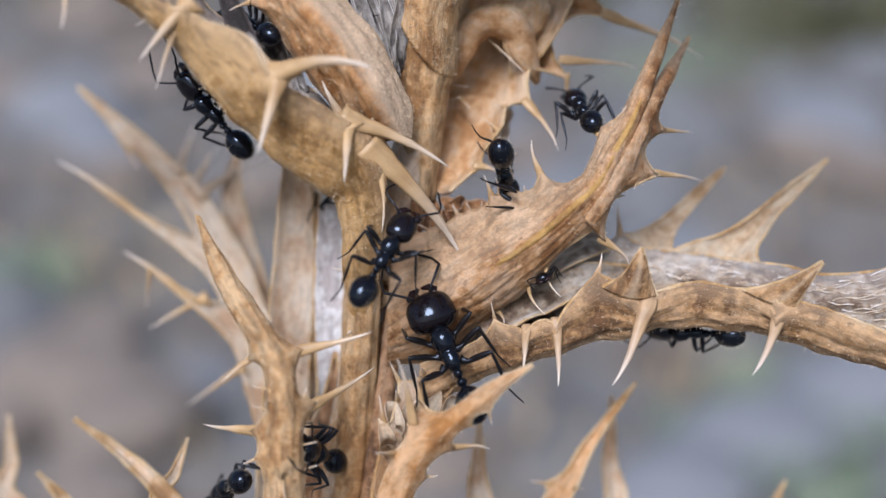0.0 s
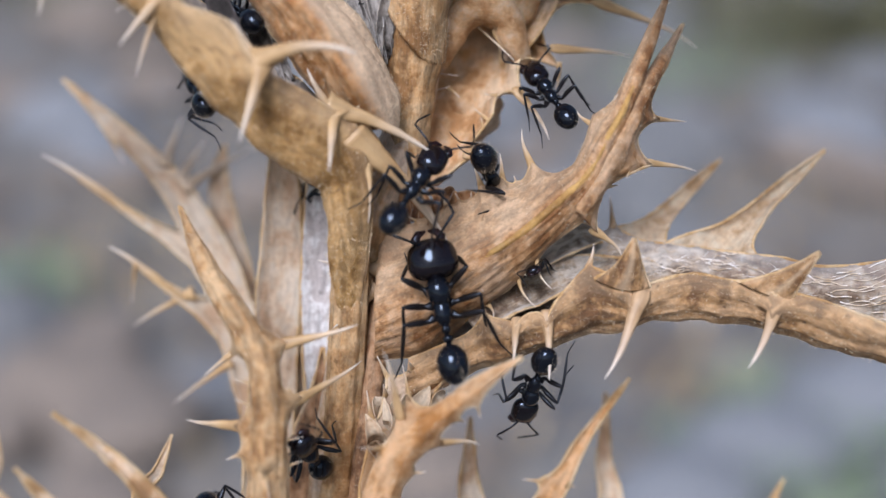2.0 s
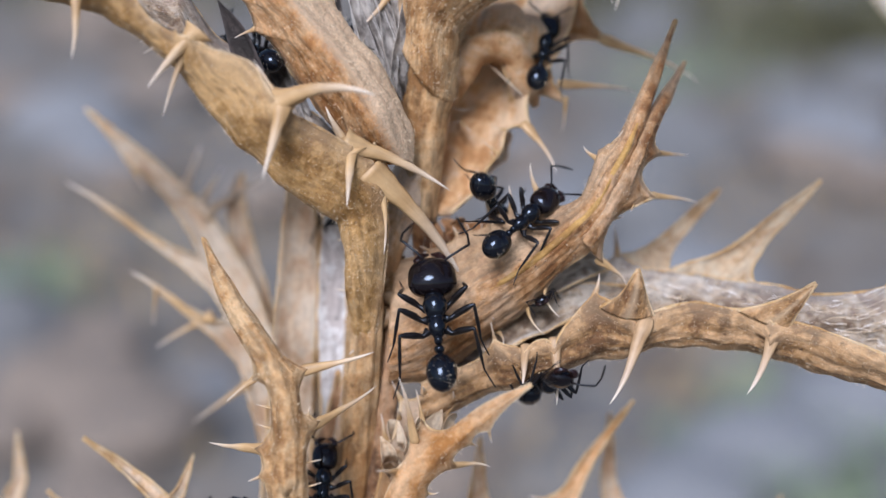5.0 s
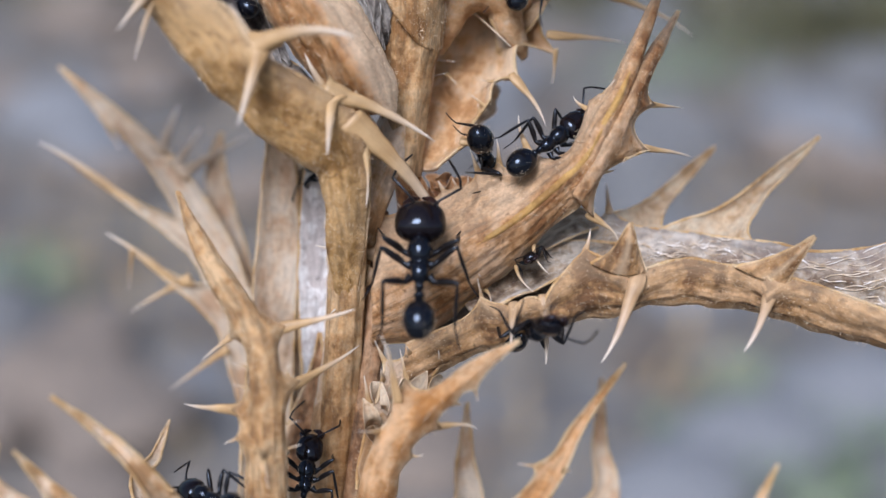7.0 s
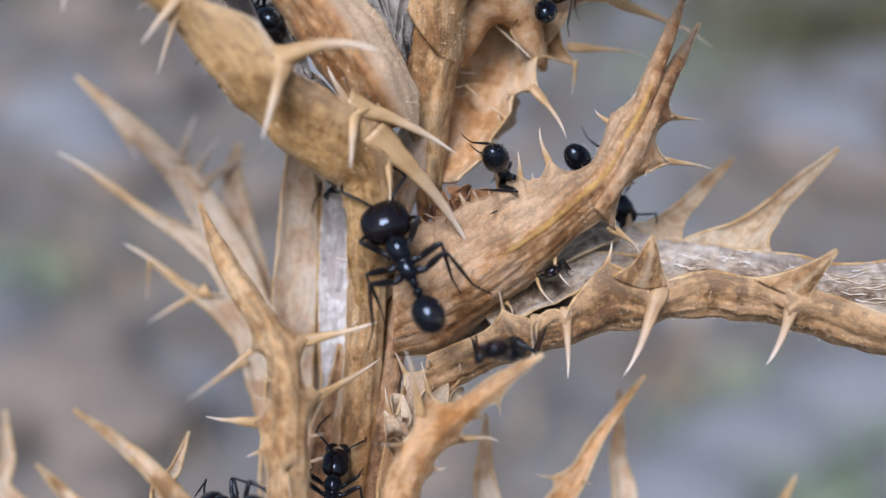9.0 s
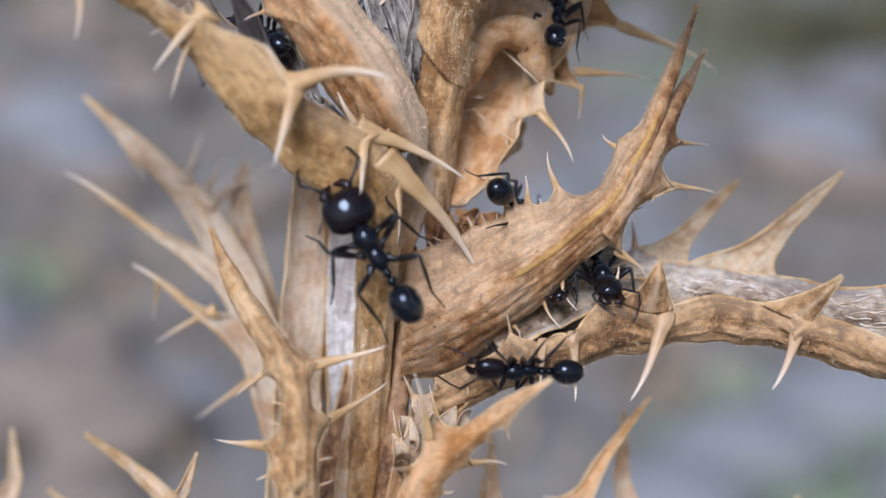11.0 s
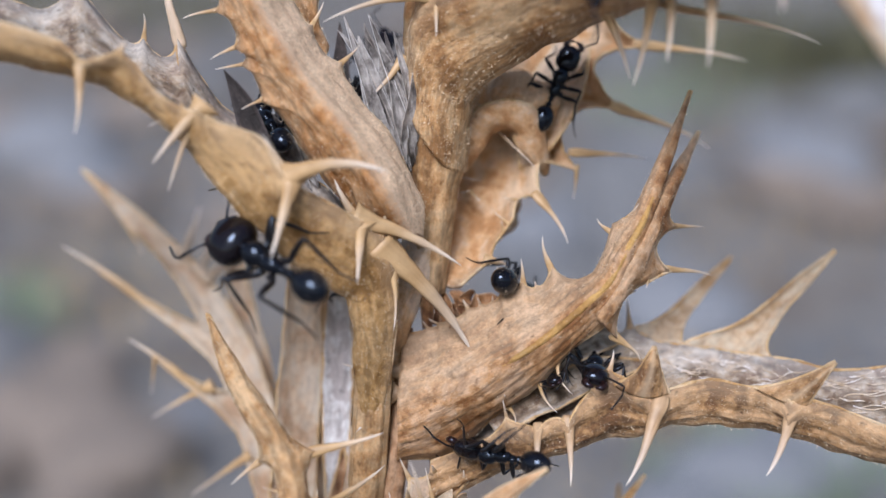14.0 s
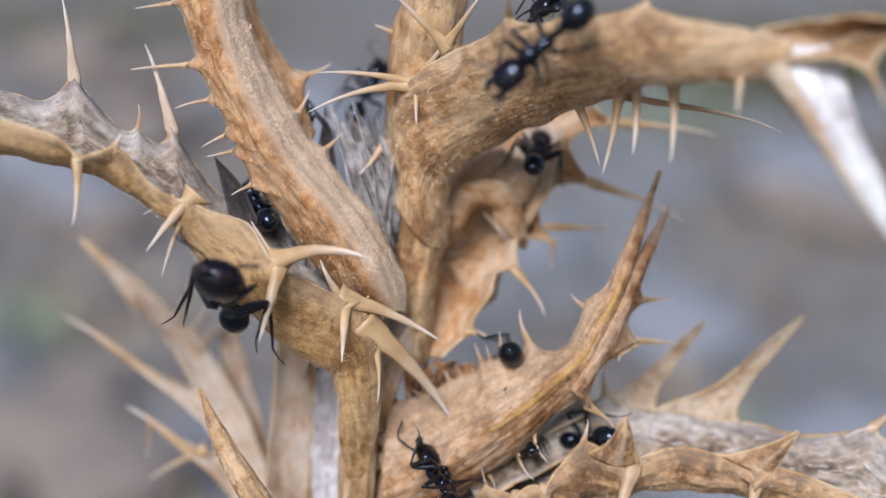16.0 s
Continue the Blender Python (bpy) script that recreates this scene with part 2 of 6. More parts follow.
# ---- mesh helpers (plant millimetres) ----
def mesh_of(name, verts, faces, uvs=None, mats=(), index=None, smooth=True, rims=None):
    me = bpy.data.meshes.new(name)
    me.from_pydata([tuple(c * MM for c in v) for v in verts], [], faces)
    for m in mats:
        me.materials.append(m)
    if uvs is not None:
        layer = me.uv_layers.new(name="UVMap")
        loops = np.empty(len(me.loops), dtype=np.int32)
        me.loops.foreach_get("vertex_index", loops)
        layer.data.foreach_set("uv", np.asarray(uvs, dtype=np.float32)[loops].ravel())
        if rims is not None:
            layer = me.uv_layers.new(name="edge")
            layer.data.foreach_set("uv", np.asarray(rims, dtype=np.float32)[loops].ravel())
    if index is not None:
        me.polygons.foreach_set("material_index", index)
    if smooth:
        me.polygons.foreach_set("use_smooth", [True] * len(me.polygons))
    me.update()
    return me


def put(name, me, parent, label=""):
    ob = new(name, me)
    ob.parent = parent
    return tagged(ob, label)


def spline(points, count):
    """Catmull-Rom through rows of numbers of any width, at even steps of the parameter."""
    p = np.array(points, dtype=float)
    p = np.vstack([2 * p[0] - p[1], p, 2 * p[-1] - p[-2]])
    out = []
    for s in np.linspace(0, len(points) - 1, count):
        i = min(int(s), len(points) - 2)
        f = s - i
        a, b, c, d = p[i:i + 4]
        out.append(0.5 * (2 * b + (c - a) * f + (2 * a - 5 * b + 4 * c - d) * f * f + (3 * b - a - 3 * c + d) * f ** 3))
    return np.array(out)


def unit(v):
    return v / (np.linalg.norm(v, axis=-1, keepdims=True) + 1e-12)


def wobble(p, size, amount, seed=0.0):
    return amount * noise.noise(Vector((p[0] / size + seed, p[1] / size, p[2] / size)))


def tube(name, parent, mat, path, radii, count=40, sides=14, ridges=0, ridge=0.0, rough=0.08, label=""):
    """A stalk through the points, with lengthwise ridges and an uneven skin."""
    pr = spline([(*p, r) for p, r in zip(path, radii)], count)
    c, r = pr[:, :3], np.maximum(pr[:, 3], 0.02)
    t = unit(np.gradient(c, axis=0))
    ref = np.array([0.0, -1.0, 0.0])
    a = unit(np.cross(t, ref) + 1e-6)
    b = np.cross(a, t)
    verts, uvs, faces = [], [], []
    run = np.concatenate([[0], np.cumsum(np.linalg.norm(np.diff(c, axis=0), axis=1))])
    for i in range(count):
        for k in range(sides):
            w = 2 * math.pi * k / sides
            d = math.cos(w) * a[i] + math.sin(w) * b[i]
            q = c[i] + d * r[i]
            verts.append(c[i] + d * (r[i] * (1 + ridge * math.cos(ridges * w)) + wobble(q, 1.3, rough * r[i])))
            uvs.append((run[i], k / sides * 6.28 * r[0]))
    for i in range(count - 1):
        for k in range(sides):
            k2 = (k + 1) % sides
            faces.append((i * sides + k, i * sides + k2, (i + 1) * sides + k2, (i + 1) * sides + k))
    faces.append(tuple(range(sides))[::-1])
    faces.append(tuple((count - 1) * sides + k for k in range(sides)))
    return put(name, mesh_of(name, verts, faces, uvs, [mat]), parent, label)


def blade(name, parent, mats, path, widths, up, arc=60, deep=1.0, thick=0.35, count=44, across=15, ridge=0.0, ridges=4, wave=0.12, label="", fuzz=0):
    """A dry leaf: a trough through the points, open towards up, with thickness. mats: inner and outer face."""
    ups = up if isinstance(up[0], (tuple, list)) else [up] * len(path)
    depths = deep if isinstance(deep, (tuple, list)) else [deep] * len(path)
    pr = spline([(*p, w, *u, d) for p, w, u, d in zip(path, widths, ups, depths)], count)
    c, w, u, dp = pr[:, :3], np.maximum(pr[:, 3], 0.04), pr[:, 4:7], pr[:, 7]
    t = unit(np.gradient(c, axis=0))
    u = unit(u - t * np.sum(u * t, axis=1, keepdims=True))
    side = np.cross(t, u)
    run = np.concatenate([[0], np.cumsum(np.linalg.norm(np.diff(c, axis=0), axis=1))])
    A = radians(arc)
    verts, uvs, rims, faces, index = [], [], [], [], []
    for layer in (0, 1):
        for i in range(count):
            R = w[i] / (math.sin(A) if arc < 90 else 1.0)
            th = min(thick, w[i] * 0.5) * layer
            for k in range(across):
                f = 2 * k / (across - 1) - 1
                g = f * A
                p = c[i] + side[i] * R * math.sin(g) + u[i] * R * (1 - math.cos(g)) * dp[i]
                nrm = unit(-side[i] * math.sin(g) * dp[i] + u[i] * math.cos(g))
                lift = ridge * w[i] * math.cos(ridges * math.pi * f) + wobble(p, 2.1, wave * w[i], 3.0) + wobble(p, 0.7, wave * 0.35 * min(w[i], 1.5), 9.0)
                edge = 1 - f ** 8 * 0.55
                verts.append(p + nrm * lift - nrm * th * edge)
                uvs.append((run[i], f * w[i]))
                rims.append((abs(f), 0.5 + 0.5 * f))
    N = count * across
    for i in range(count - 1):
        for k in range(across - 1):
            q = (i * across + k, i * across + k + 1, (i + 1) * across + k + 1, (i + 1) * across + k)
            faces.append(q)
            index.append(0)
            faces.append(tuple(N + x for x in q[::-1]))
            index.append(1)
        for k, flip in ((0, False), (across - 1, True)):
            q = (i * across + k, (i + 1) * across + k, N + (i + 1) * across + k, N + i * across + k)
            faces.append(q[::-1] if flip else q)
            index.append(1)
    for i, flip in ((0, True), (count - 1, False)):
        for k in range(across - 1):
            q = (i * across + k, i * across + k + 1, N + i * across + k + 1, N + i * across + k)
            faces.append(q[::-1] if flip else q)
            index.append(1)
    ob = put(name, mesh_of(name, verts, faces, uvs, mats, index, rims=rims), parent, label)
    SKIN[ob.name] = (c, t, run, np.array(verts), across, count)
    if count > 20:
        FUZZ.append((ob, fuzz))
    return ob


def fold(name, parent, mats, first, keel, last, sharp=0.3, thick=0.35, count=60, across=17, ridge=0.0, ridges=4, wave=0.06, label="", fuzz=0, puff=0.0):
    """A folded leaf spanned between two rims and a keel. mats: hollow and outer face; puff swells its flanks outwards."""
    a, k, b = (spline(q, count) for q in (first, keel, last))
    hollow = np.cross((b - a), np.gradient(k, axis=0))
    turned = np.sum(hollow * ((a + b) / 2 - k)) < 0
    if turned:
        a, b = b, a
    t = unit(np.gradient(k, axis=0))
    run = np.concatenate([[0], np.cumsum(np.linalg.norm(np.diff(k, axis=0), axis=1))])
    half = (np.linalg.norm(a - k, axis=1) + np.linalg.norm(b - k, axis=1)) / 2
    fs = np.linspace(-1, 1, across)
    grid = np.empty((count, across, 3))
    for j, f in enumerate(fs):
        soft = k + f * (b - a) / 2 + f * f * ((a + b) / 2 - k)
        plain = k + abs(f) * ((b if f > 0 else a) - k)
        grid[:, j] = soft * (1 - sharp) + plain * sharp
    du, dv = np.gradient(grid, axis=1), np.gradient(grid, axis=0)
    nrm = unit(np.cross(du, dv))
    verts, uvs, rims, faces, index = [], [], [], [], []
    for layer in (0, 1):
        for i in range(count):
            th = min(thick, half[i] * 0.5) * layer
            for j, f in enumerate(fs):
                q, n = grid[i, j], nrm[i, j]
                h = ridge * half[i] * math.cos(ridges * math.pi * f + wobble(q, 2.6, 2.4, 7.0)) + wobble(q, 2.1, wave * half[i], 3.0) + wobble(q, 0.7, wave * 0.55 * min(half[i], 1.5), 9.0) + wobble(q, 0.3, wave * 0.3 * min(half[i], 1.2), 5.0)
                h = h - puff * half[i] * (1 - f * f)
                verts.append(q + n * h * min(1.0, half[i] * 2) - n * th * (1 - f ** 8 * 0.55))
                uvs.append((run[i], f * half[i]))
                rims.append((abs(f), 0.5 + 0.5 * f * (-1 if turned else 1)))
    N = count * across
    for i in range(count - 1):
        for j in range(across - 1):
            q = (i * across + j, i * across + j + 1, (i + 1) * across + j + 1, (i + 1) * across + j)
            faces += [q, tuple(N + x for x in q[::-1])]
            index += [0, 1]
        for j, flip in ((0, False), (across - 1, True)):
            q = (i * across + j, (i + 1) * across + j, N + (i + 1) * across + j, N + i * across + j)
            faces.append(q[::-1] if flip else q)
            index.append(1)
    for i, flip in ((0, True), (count - 1, False)):
        for j in range(across - 1):
            q = (i * across + j, i * across + j + 1, N + i * across + j + 1, N + i * across + j)
            faces.append(q[::-1] if flip else q)
            index.append(1)
    ob = put(name, mesh_of(name, verts, faces, uvs, mats, index, rims=rims), parent, label)
    SKIN[ob.name] = (k, t, run, np.array(verts), across, count)
    if count > 20:
        FUZZ.append((ob, fuzz))
    return ob


def hairs(name, parent, verts, across, count, number):
    """Short pale hairs on a blade, joined into one part."""
    rnd = random.Random(number)
    hv, hf = [], []
    N = across * count
    for _ in range(number):
        i, k = rnd.randrange(count - 1), rnd.randrange(across)
        if rnd.random() < 0.12:
            k = rnd.choice((0, across - 1))
        inner, outer = np.array(verts[i * across + k]), np.array(verts[N + i * across + k])
        nrm = unit(outer - inner)
        step = np.array(verts[N + (i + 1) * across + k]) - outer
        p = outer + step * rnd.random()
        d = unit(nrm + np.array([rnd.gauss(0, 0.5) for _ in range(3)]))
        s = unit(np.cross(d, np.array([0.3, 1.0, 0.2])))
        ln, wd = rnd.uniform(0.08, 0.28), rnd.uniform(0.006, 0.011)
        bend = np.array([rnd.gauss(0, 0.08) for _ in range(3)])
        b = len(hv)
        hv += [p - s * wd, p + s * wd, p + d * ln * 0.6 + bend * 0.3 - s * wd * 0.7, p + d * ln * 0.6 + bend * 0.3 + s * wd * 0.7, p + d * ln + bend]
        hf += [(b, b + 1, b + 3, b + 2), (b + 2, b + 3, b + 4)]
    ob = put(name, mesh_of(name, hv, hf, None, [HAIR]), parent)
    tagged(ob, kind="stuff")
    return ob


def wool(leaf, number, seed, rows=(0.0, 1.0), cols=(0.08, 0.92)):
    """Pale matted strands lying along a leaf's hollow face, joined into one part."""
    c, t, run, skin, across, count = SKIN[leaf.name]
    rnd = random.Random(seed)
    hv, hf = [], []
    N = across * count
    for _ in range(number):
        i, k = rnd.uniform(*rows) * (count - 12), rnd.uniform(*cols) * (across - 1)
        drift, length, wd = rnd.gauss(0, 0.12), rnd.randint(5, 11), rnd.uniform(0.015, 0.045)
        b, steps = len(hv), 0
        for j in range(length):
            r, q = int(i + j), k + drift * j + 0.25 * math.sin(0.8 * j + number * k)
            if not 0 <= q < across - 1 or r >= count:
                break
            n0, f = r * across + int(q), q - int(q)
            at = skin[n0] * (1 - f) + skin[n0 + 1] * f
            up = unit(skin[n0] - skin[N + n0])
            at = at + up * (0.05 + 0.1 * abs(math.sin(1.3 * j + k)))
            side = unit(np.cross(up, t[r])) * wd
            hv += [at - side, at + up * wd, at + side]
            steps += 1
        for j in range(steps - 1):
            m = b + 3 * j
            hf += [(m, m + 1, m + 4, m + 3), (m + 1, m + 2, m + 5, m + 4)]
    ob = put("wool", mesh_of("wool", hv, hf, None, [FLEECE]), leaf, "matted whitish wool")
    tagged(ob, kind="stuff")
    return ob


SKIN, FUZZ = {}, []


def stand(parent, f, tip, reach, width, edge, pull):
    """Finds where on its leaf a spine stands, draws the leaf's margin out into a web there, and gives the foot and the leaf's run."""
    c, t, run, skin, across, count = SKIN[parent.name]
    rows = np.arange(count)
    if edge == "face":
        keys = np.arange(len(skin))
    else:
        low, high = rows * across, rows * across + across - 1
        front, back = (low, high) if skin[low, 1].mean() < skin[high, 1].mean() else (high, low)
        keys = front if edge == "front" else back if edge == "back" else np.concatenate([low, high])
    d = (skin[keys] - f) * np.array([1.0, 0.3, 1.0])
    key = keys[np.argmin(np.sum(d * d, axis=1))]
    at = key % (count * across)
    row, col = at // across, at % across
    foot = skin[key].copy()
    if np.linalg.norm((foot - f)[[0, 2]]) > 2.5:
        return f, t[row]
    if not pull:
        return foot, t[row]
    way = (tip - foot) * reach
    for i in range(count):
        x = abs(run[i] - run[row]) / width
        if x > 6:
            continue
        g = 0.6 * max(0.0, 1 - x / 2.6) ** 1.6 + 0.4 * math.exp(-(2.2 * x) ** 0.9)
        for k in range(across):
            h = 2 * k / (across - 1) - 1
            if edge == "face":
                w = g * math.exp(-(abs(k - col) / across * 7) ** 1.2)
            else:
                w = g * max(0.0, h if col > across / 2 else -h) ** 2.2
            if w < 0.004:
                continue
            for n in (i * across + k, (count + i) * across + k):
                skin[n] += way * w
                parent.data.vertices[n].co = Vector(skin[n] * MM)
    return foot + way * 0.8, t[row]


def spine(parent, foot, tip, r=0.5, bend=(0, 0, 0), flare=1.0, name="spine", mat=None, edge="", count=17, sides=10):
    """A curved tapering thorn; the leaf's margin runs out into it as a web."""
    f, p, b = np.array(foot, float), np.array(tip, float), np.array(bend, float)
    run, pulled = None, False
    if parent.name in SKIN:
        pulled = r > 0.28 and flare > 0
        f, run = stand(parent, f, p, min(0.4 * max(flare, 0.05) ** 0.6, 0.62), 1.1 * r * flare + 0.25, edge, pulled)
    ax = unit(p - f)
    if run is None:
        run = np.cross(ax, np.array([0.05, -1.0, 0.1]))
    a = unit(run - ax * np.dot(run, ax))
    c = np.cross(a, ax)
    verts, uvs, faces = [], [], []
    f = f - ax * (1.4 if edge == "face" else 0.5 if pulled else 0.6) * r
    for i in range(count):
        s = (i / (count - 1)) ** 1.1
        o = f + (p - f) * s + b * (2.8 * s * s * (1 - s) if pulled else 4 * s * (1 - s))
        core = r * (0.4 if pulled else 0.55) * (1 - s) ** 0.85 + 0.014
        web = 0.25 * r * (1 - s) ** 4 if pulled else 0.5 * r * math.exp(-s / 0.13)
        core += 0 if pulled else 0.15 * r * math.exp(-s / 0.07)
        if pulled and s < 0.15:
            k = 0.55 + 0.45 * math.sin(s / 0.15 * 1.57)
            core, web = core * k, web * k
        thin = 0.8 - 0.35 * (1 - s) ** 3 if pulled else 0.8
        for k in range(sides):
            w = 2 * math.pi * k / sides
            d = math.cos(w) * a * (core + web) + math.sin(w) * c * core * thin
            q = o + d
            verts.append(q + unit(d) * wobble(q, 0.8, 0.25 * core, 5.0))
            uvs.append((s, k / sides * 0.5))
    for i in range(count - 1):
        for k in range(sides):
            k2 = (k + 1) % sides
            faces.append((i * sides + k, i * sides + k2, (i + 1) * sides + k2, (i + 1) * sides + k))
    faces.append(tuple(range(sides))[::-1])
    faces.append(tuple((count - 1) * sides + k for k in range(sides)))
    return put(name, mesh_of(name, verts, faces, uvs, [mat or SPINE]), parent)


def lift(leaf, base, way, wide=2.2, cusp=0.7, share=0.55):
    """Draws a leaf's rim out at one point into a broad web."""
    c, t, run, skin, across, count = SKIN[leaf.name]
    rims = np.concatenate([np.arange(count) * across, np.arange(count) * across + across - 1])
    key = rims[np.argmin(np.sum((skin[rims] - base) ** 2, axis=1))]
    row, high = key // across, key % across > across / 2
    for i in range(count):
        x = abs(run[i] - run[row])
        g = (1 - share) * math.exp(-(x / wide) ** 2) + share * math.exp(-x / cusp)
        for k in range(across):
            h = 2 * k / (across - 1) - 1
            w = g * max(0.0, h if high else -h) ** 2.5
            if w > 0.004:
                for n in (i * across + k, (count + i) * across + k):
                    skin[n] += way * w
                    leaf.data.vertices[n].co = Vector(skin[n] * MM)


def fork(leaf, foot, tips, r, edge="front", height=1.5, mat=None):
    """Several spines from one point of a leaf's rim, which rises there into a broad web."""
    c, t, run, skin, across, count = SKIN[leaf.name]
    base, along = stand(leaf, np.array(foot, float), None, 0.0, 1.0, edge, False)
    row = int(np.argmin(np.sum((c - base) ** 2, axis=1)))
    out = unit(base - c[row])
    out = unit(out - along * np.dot(out, along)) * height
    lift(leaf, base, out)
    peak = base + out * 0.85 + np.array([0, 0.2, 0])
    for tip, bend, k in tips:
        ax = unit(np.array(tip, float) - peak)
        spine_on(leaf, peak - ax * 0.15 * r, tip, r * k * 1.15, bend, mat)
    return peak


def spine_on(parent, foot, tip, r, bend, mat):
    keep = SKIN.pop(parent.name)
    ob = spine(parent, tuple(foot), tip, r, bend, mat=mat)
    SKIN[parent.name] = keep
    return ob


def fin(leaf, foot, tip, half, r, edge="back", mat=None, bend=(0, 0, 0), count=22, sides=12):
    """A broad flat spine that tapers from a web along the leaf's rim to a point."""
    p, b = np.array(tip, float), np.array(bend, float)
    f, along = stand(leaf, np.array(foot, float), None, 0.0, 1.0, edge, False)
    ax = unit(p - f)
    rise = 0.75 * np.linalg.norm(p - f)
    lift(leaf, f, ax * rise, half * 1.5, 0.5, 0.68)
    f = f + ax * rise * 0.42
    c = unit(np.cross(along, ax))
    square = np.cross(ax, c)
    verts, uvs, faces = [], [], []
    for i in range(count):
        s = i / (count - 1)
        o = f + (p - f) * s + b * 4 * s * s * (1 - s)
        a = unit(along * (1 - s) + square * s * (1 if np.dot(along, square) > 0 else -1))
        core = r * 0.36 * (1 - s) ** 0.8 + 0.014
        web = 0.15 * r * (1 - s) ** 3
        if s < 0.35:
            core *= 0.15 + 0.85 * s / 0.35
        for k in range(sides):
            w = 2 * math.pi * k / sides
            d = math.cos(w) * a * (core + web) + math.sin(w) * c * core * (0.5 + 0.4 * s)
            verts.append(o + d + unit(d) * wobble(o + d, 0.9, 0.12 * core, 5.0))
            uvs.append((s, k / sides * 0.5))
    for i in range(count - 1):
        for k in range(sides):
            k2 = (k + 1) % sides
            faces.append((i * sides + k, i * sides + k2, (i + 1) * sides + k2, (i + 1) * sides + k))
    faces.append(tuple(range(sides))[::-1])
    faces.append(tuple((count - 1) * sides + k for k in range(sides)))
    return put("spine", mesh_of("spine", verts, faces, uvs, [mat or SPINE]), leaf)


def finish_leaves():
    """Pale worn margins and short hairs, once all webs are drawn out."""
    for ob, number in FUZZ:
        c, t, run, skin, across, count = SKIN[ob.name]
        if number:
            hairs("hair", ob, skin, across, count, number)
        ob.data.update()
        for col in (0, across - 1):
            edge = (skin[np.arange(count) * across + col] + skin[(count + np.arange(count)) * across + col]) / 2
            verts, faces, uvs = [], [], []
            tt = unit(np.gradient(edge, axis=0))
            a = unit(np.cross(tt, np.array([0.1, -1.0, 0.2])))
            b = np.cross(a, tt)
            for i in range(count):
                r = 0.1 + wobble(edge[i], 0.9, 0.07, 2.0)
                for k in range(6):
                    w = 2 * math.pi * k / 6
                    verts.append(edge[i] + (a[i] * math.cos(w) + b[i] * math.sin(w)) * r)
                    uvs.append((run[i], k * 0.1))
            for i in range(count - 1):
                for k in range(6):
                    k2 = (k + 1) % 6
                    faces.append((i * 6 + k, i * 6 + k2, (i + 1) * 6 + k2, (i + 1) * 6 + k))
            put("leaf_margin", mesh_of("leaf_margin", verts, faces, uvs, [MARGIN]), ob)


def lump(name, parent, mat, centre, radii, turn=(0, 0, 0), rough=0.08, seg=20, rings=14, label=""):
    m = Euler([radians(x) for x in turn]).to_matrix()
    verts, uvs, faces = [], [], []
    for i in range(rings + 1):
        th = math.pi * i / rings
        for k in range(seg):
            ph = 2 * math.pi * k / seg
            d = Vector((math.sin(th) * math.cos(ph), math.sin(th) * math.sin(ph), math.cos(th)))
            q = Vector((d.x * radii[0], d.y * radii[1], d.z * radii[2]))
            q = q * (1 + wobble(Vector(centre) + q, 1.4, rough * 2))
            verts.append(Vector(centre) + m @ q)
            uvs.append((th * radii[2], ph * radii[0]))
    for i in range(rings):
        for k in range(seg):
            k2 = (k + 1) % seg
            faces.append((i * seg + k, (i + 1) * seg + k, (i + 1) * seg + k2, i * seg + k2))
    return put(name, mesh_of(name, verts, faces, uvs, [mat]), parent, label)


# ---- ground ----
def ground():
    verts, faces = [], []
    steps = np.concatenate([np.linspace(-3, 3, 61), ])
    xs = np.concatenate([[-4000, -300, -40, -9], steps, [9, 40, 300, 4000]])
    ys = np.concatenate([[-4000, -300, -40, -9], steps + 1.5, [9, 40, 300, 4000]])
    for y in ys:
        for x in xs:
            near = abs(x) < 3.5 and abs(y) < 5
            z = 0.02 * noise.noise(Vector((x * 2.5, y * 2.5, 0))) + 0.008 * noise.noise(Vector((x * 9, y * 9, 4))) if near else 0
            verts.append((x / MM, y / MM, (z - 0.012) / MM))
    w = len(xs)
    for j in range(len(ys) - 1):
        for i in range(w - 1):
            faces.append((j * w + i, j * w + i + 1, (j + 1) * w + i + 1, (j + 1) * w + i))
    ob = new("ground", mesh_of("ground", verts, faces, None, [GROUND]))
    tagged(ob, "dry grey-brown stony soil with sparse weeds", "ground", kind="structure")


ground()


def stone_mesh(seed, mat):
    rnd = random.Random(seed)
    bm = bmesh.new()
    bmesh.ops.create_icosphere(bm, subdivisions=3, radius=1.0)
    for v in bm.verts:
        k = 1 + 0.35 * noise.noise(v.co * 0.9 + Vector((seed * 7.1, 0, 0))) + 0.12 * noise.noise(v.co * 2.7 + Vector((0, seed * 3.3, 0)))
        v.co = Vector((v.co.x * 1.15, v.co.y, v.co.z * 0.62)) * k
    me = bpy.data.meshes.new("stone")
    bm.to_mesh(me)
    bm.free()
    me.materials.append(mat)
    for p in me.polygons:
        p.use_smooth = True
    return me


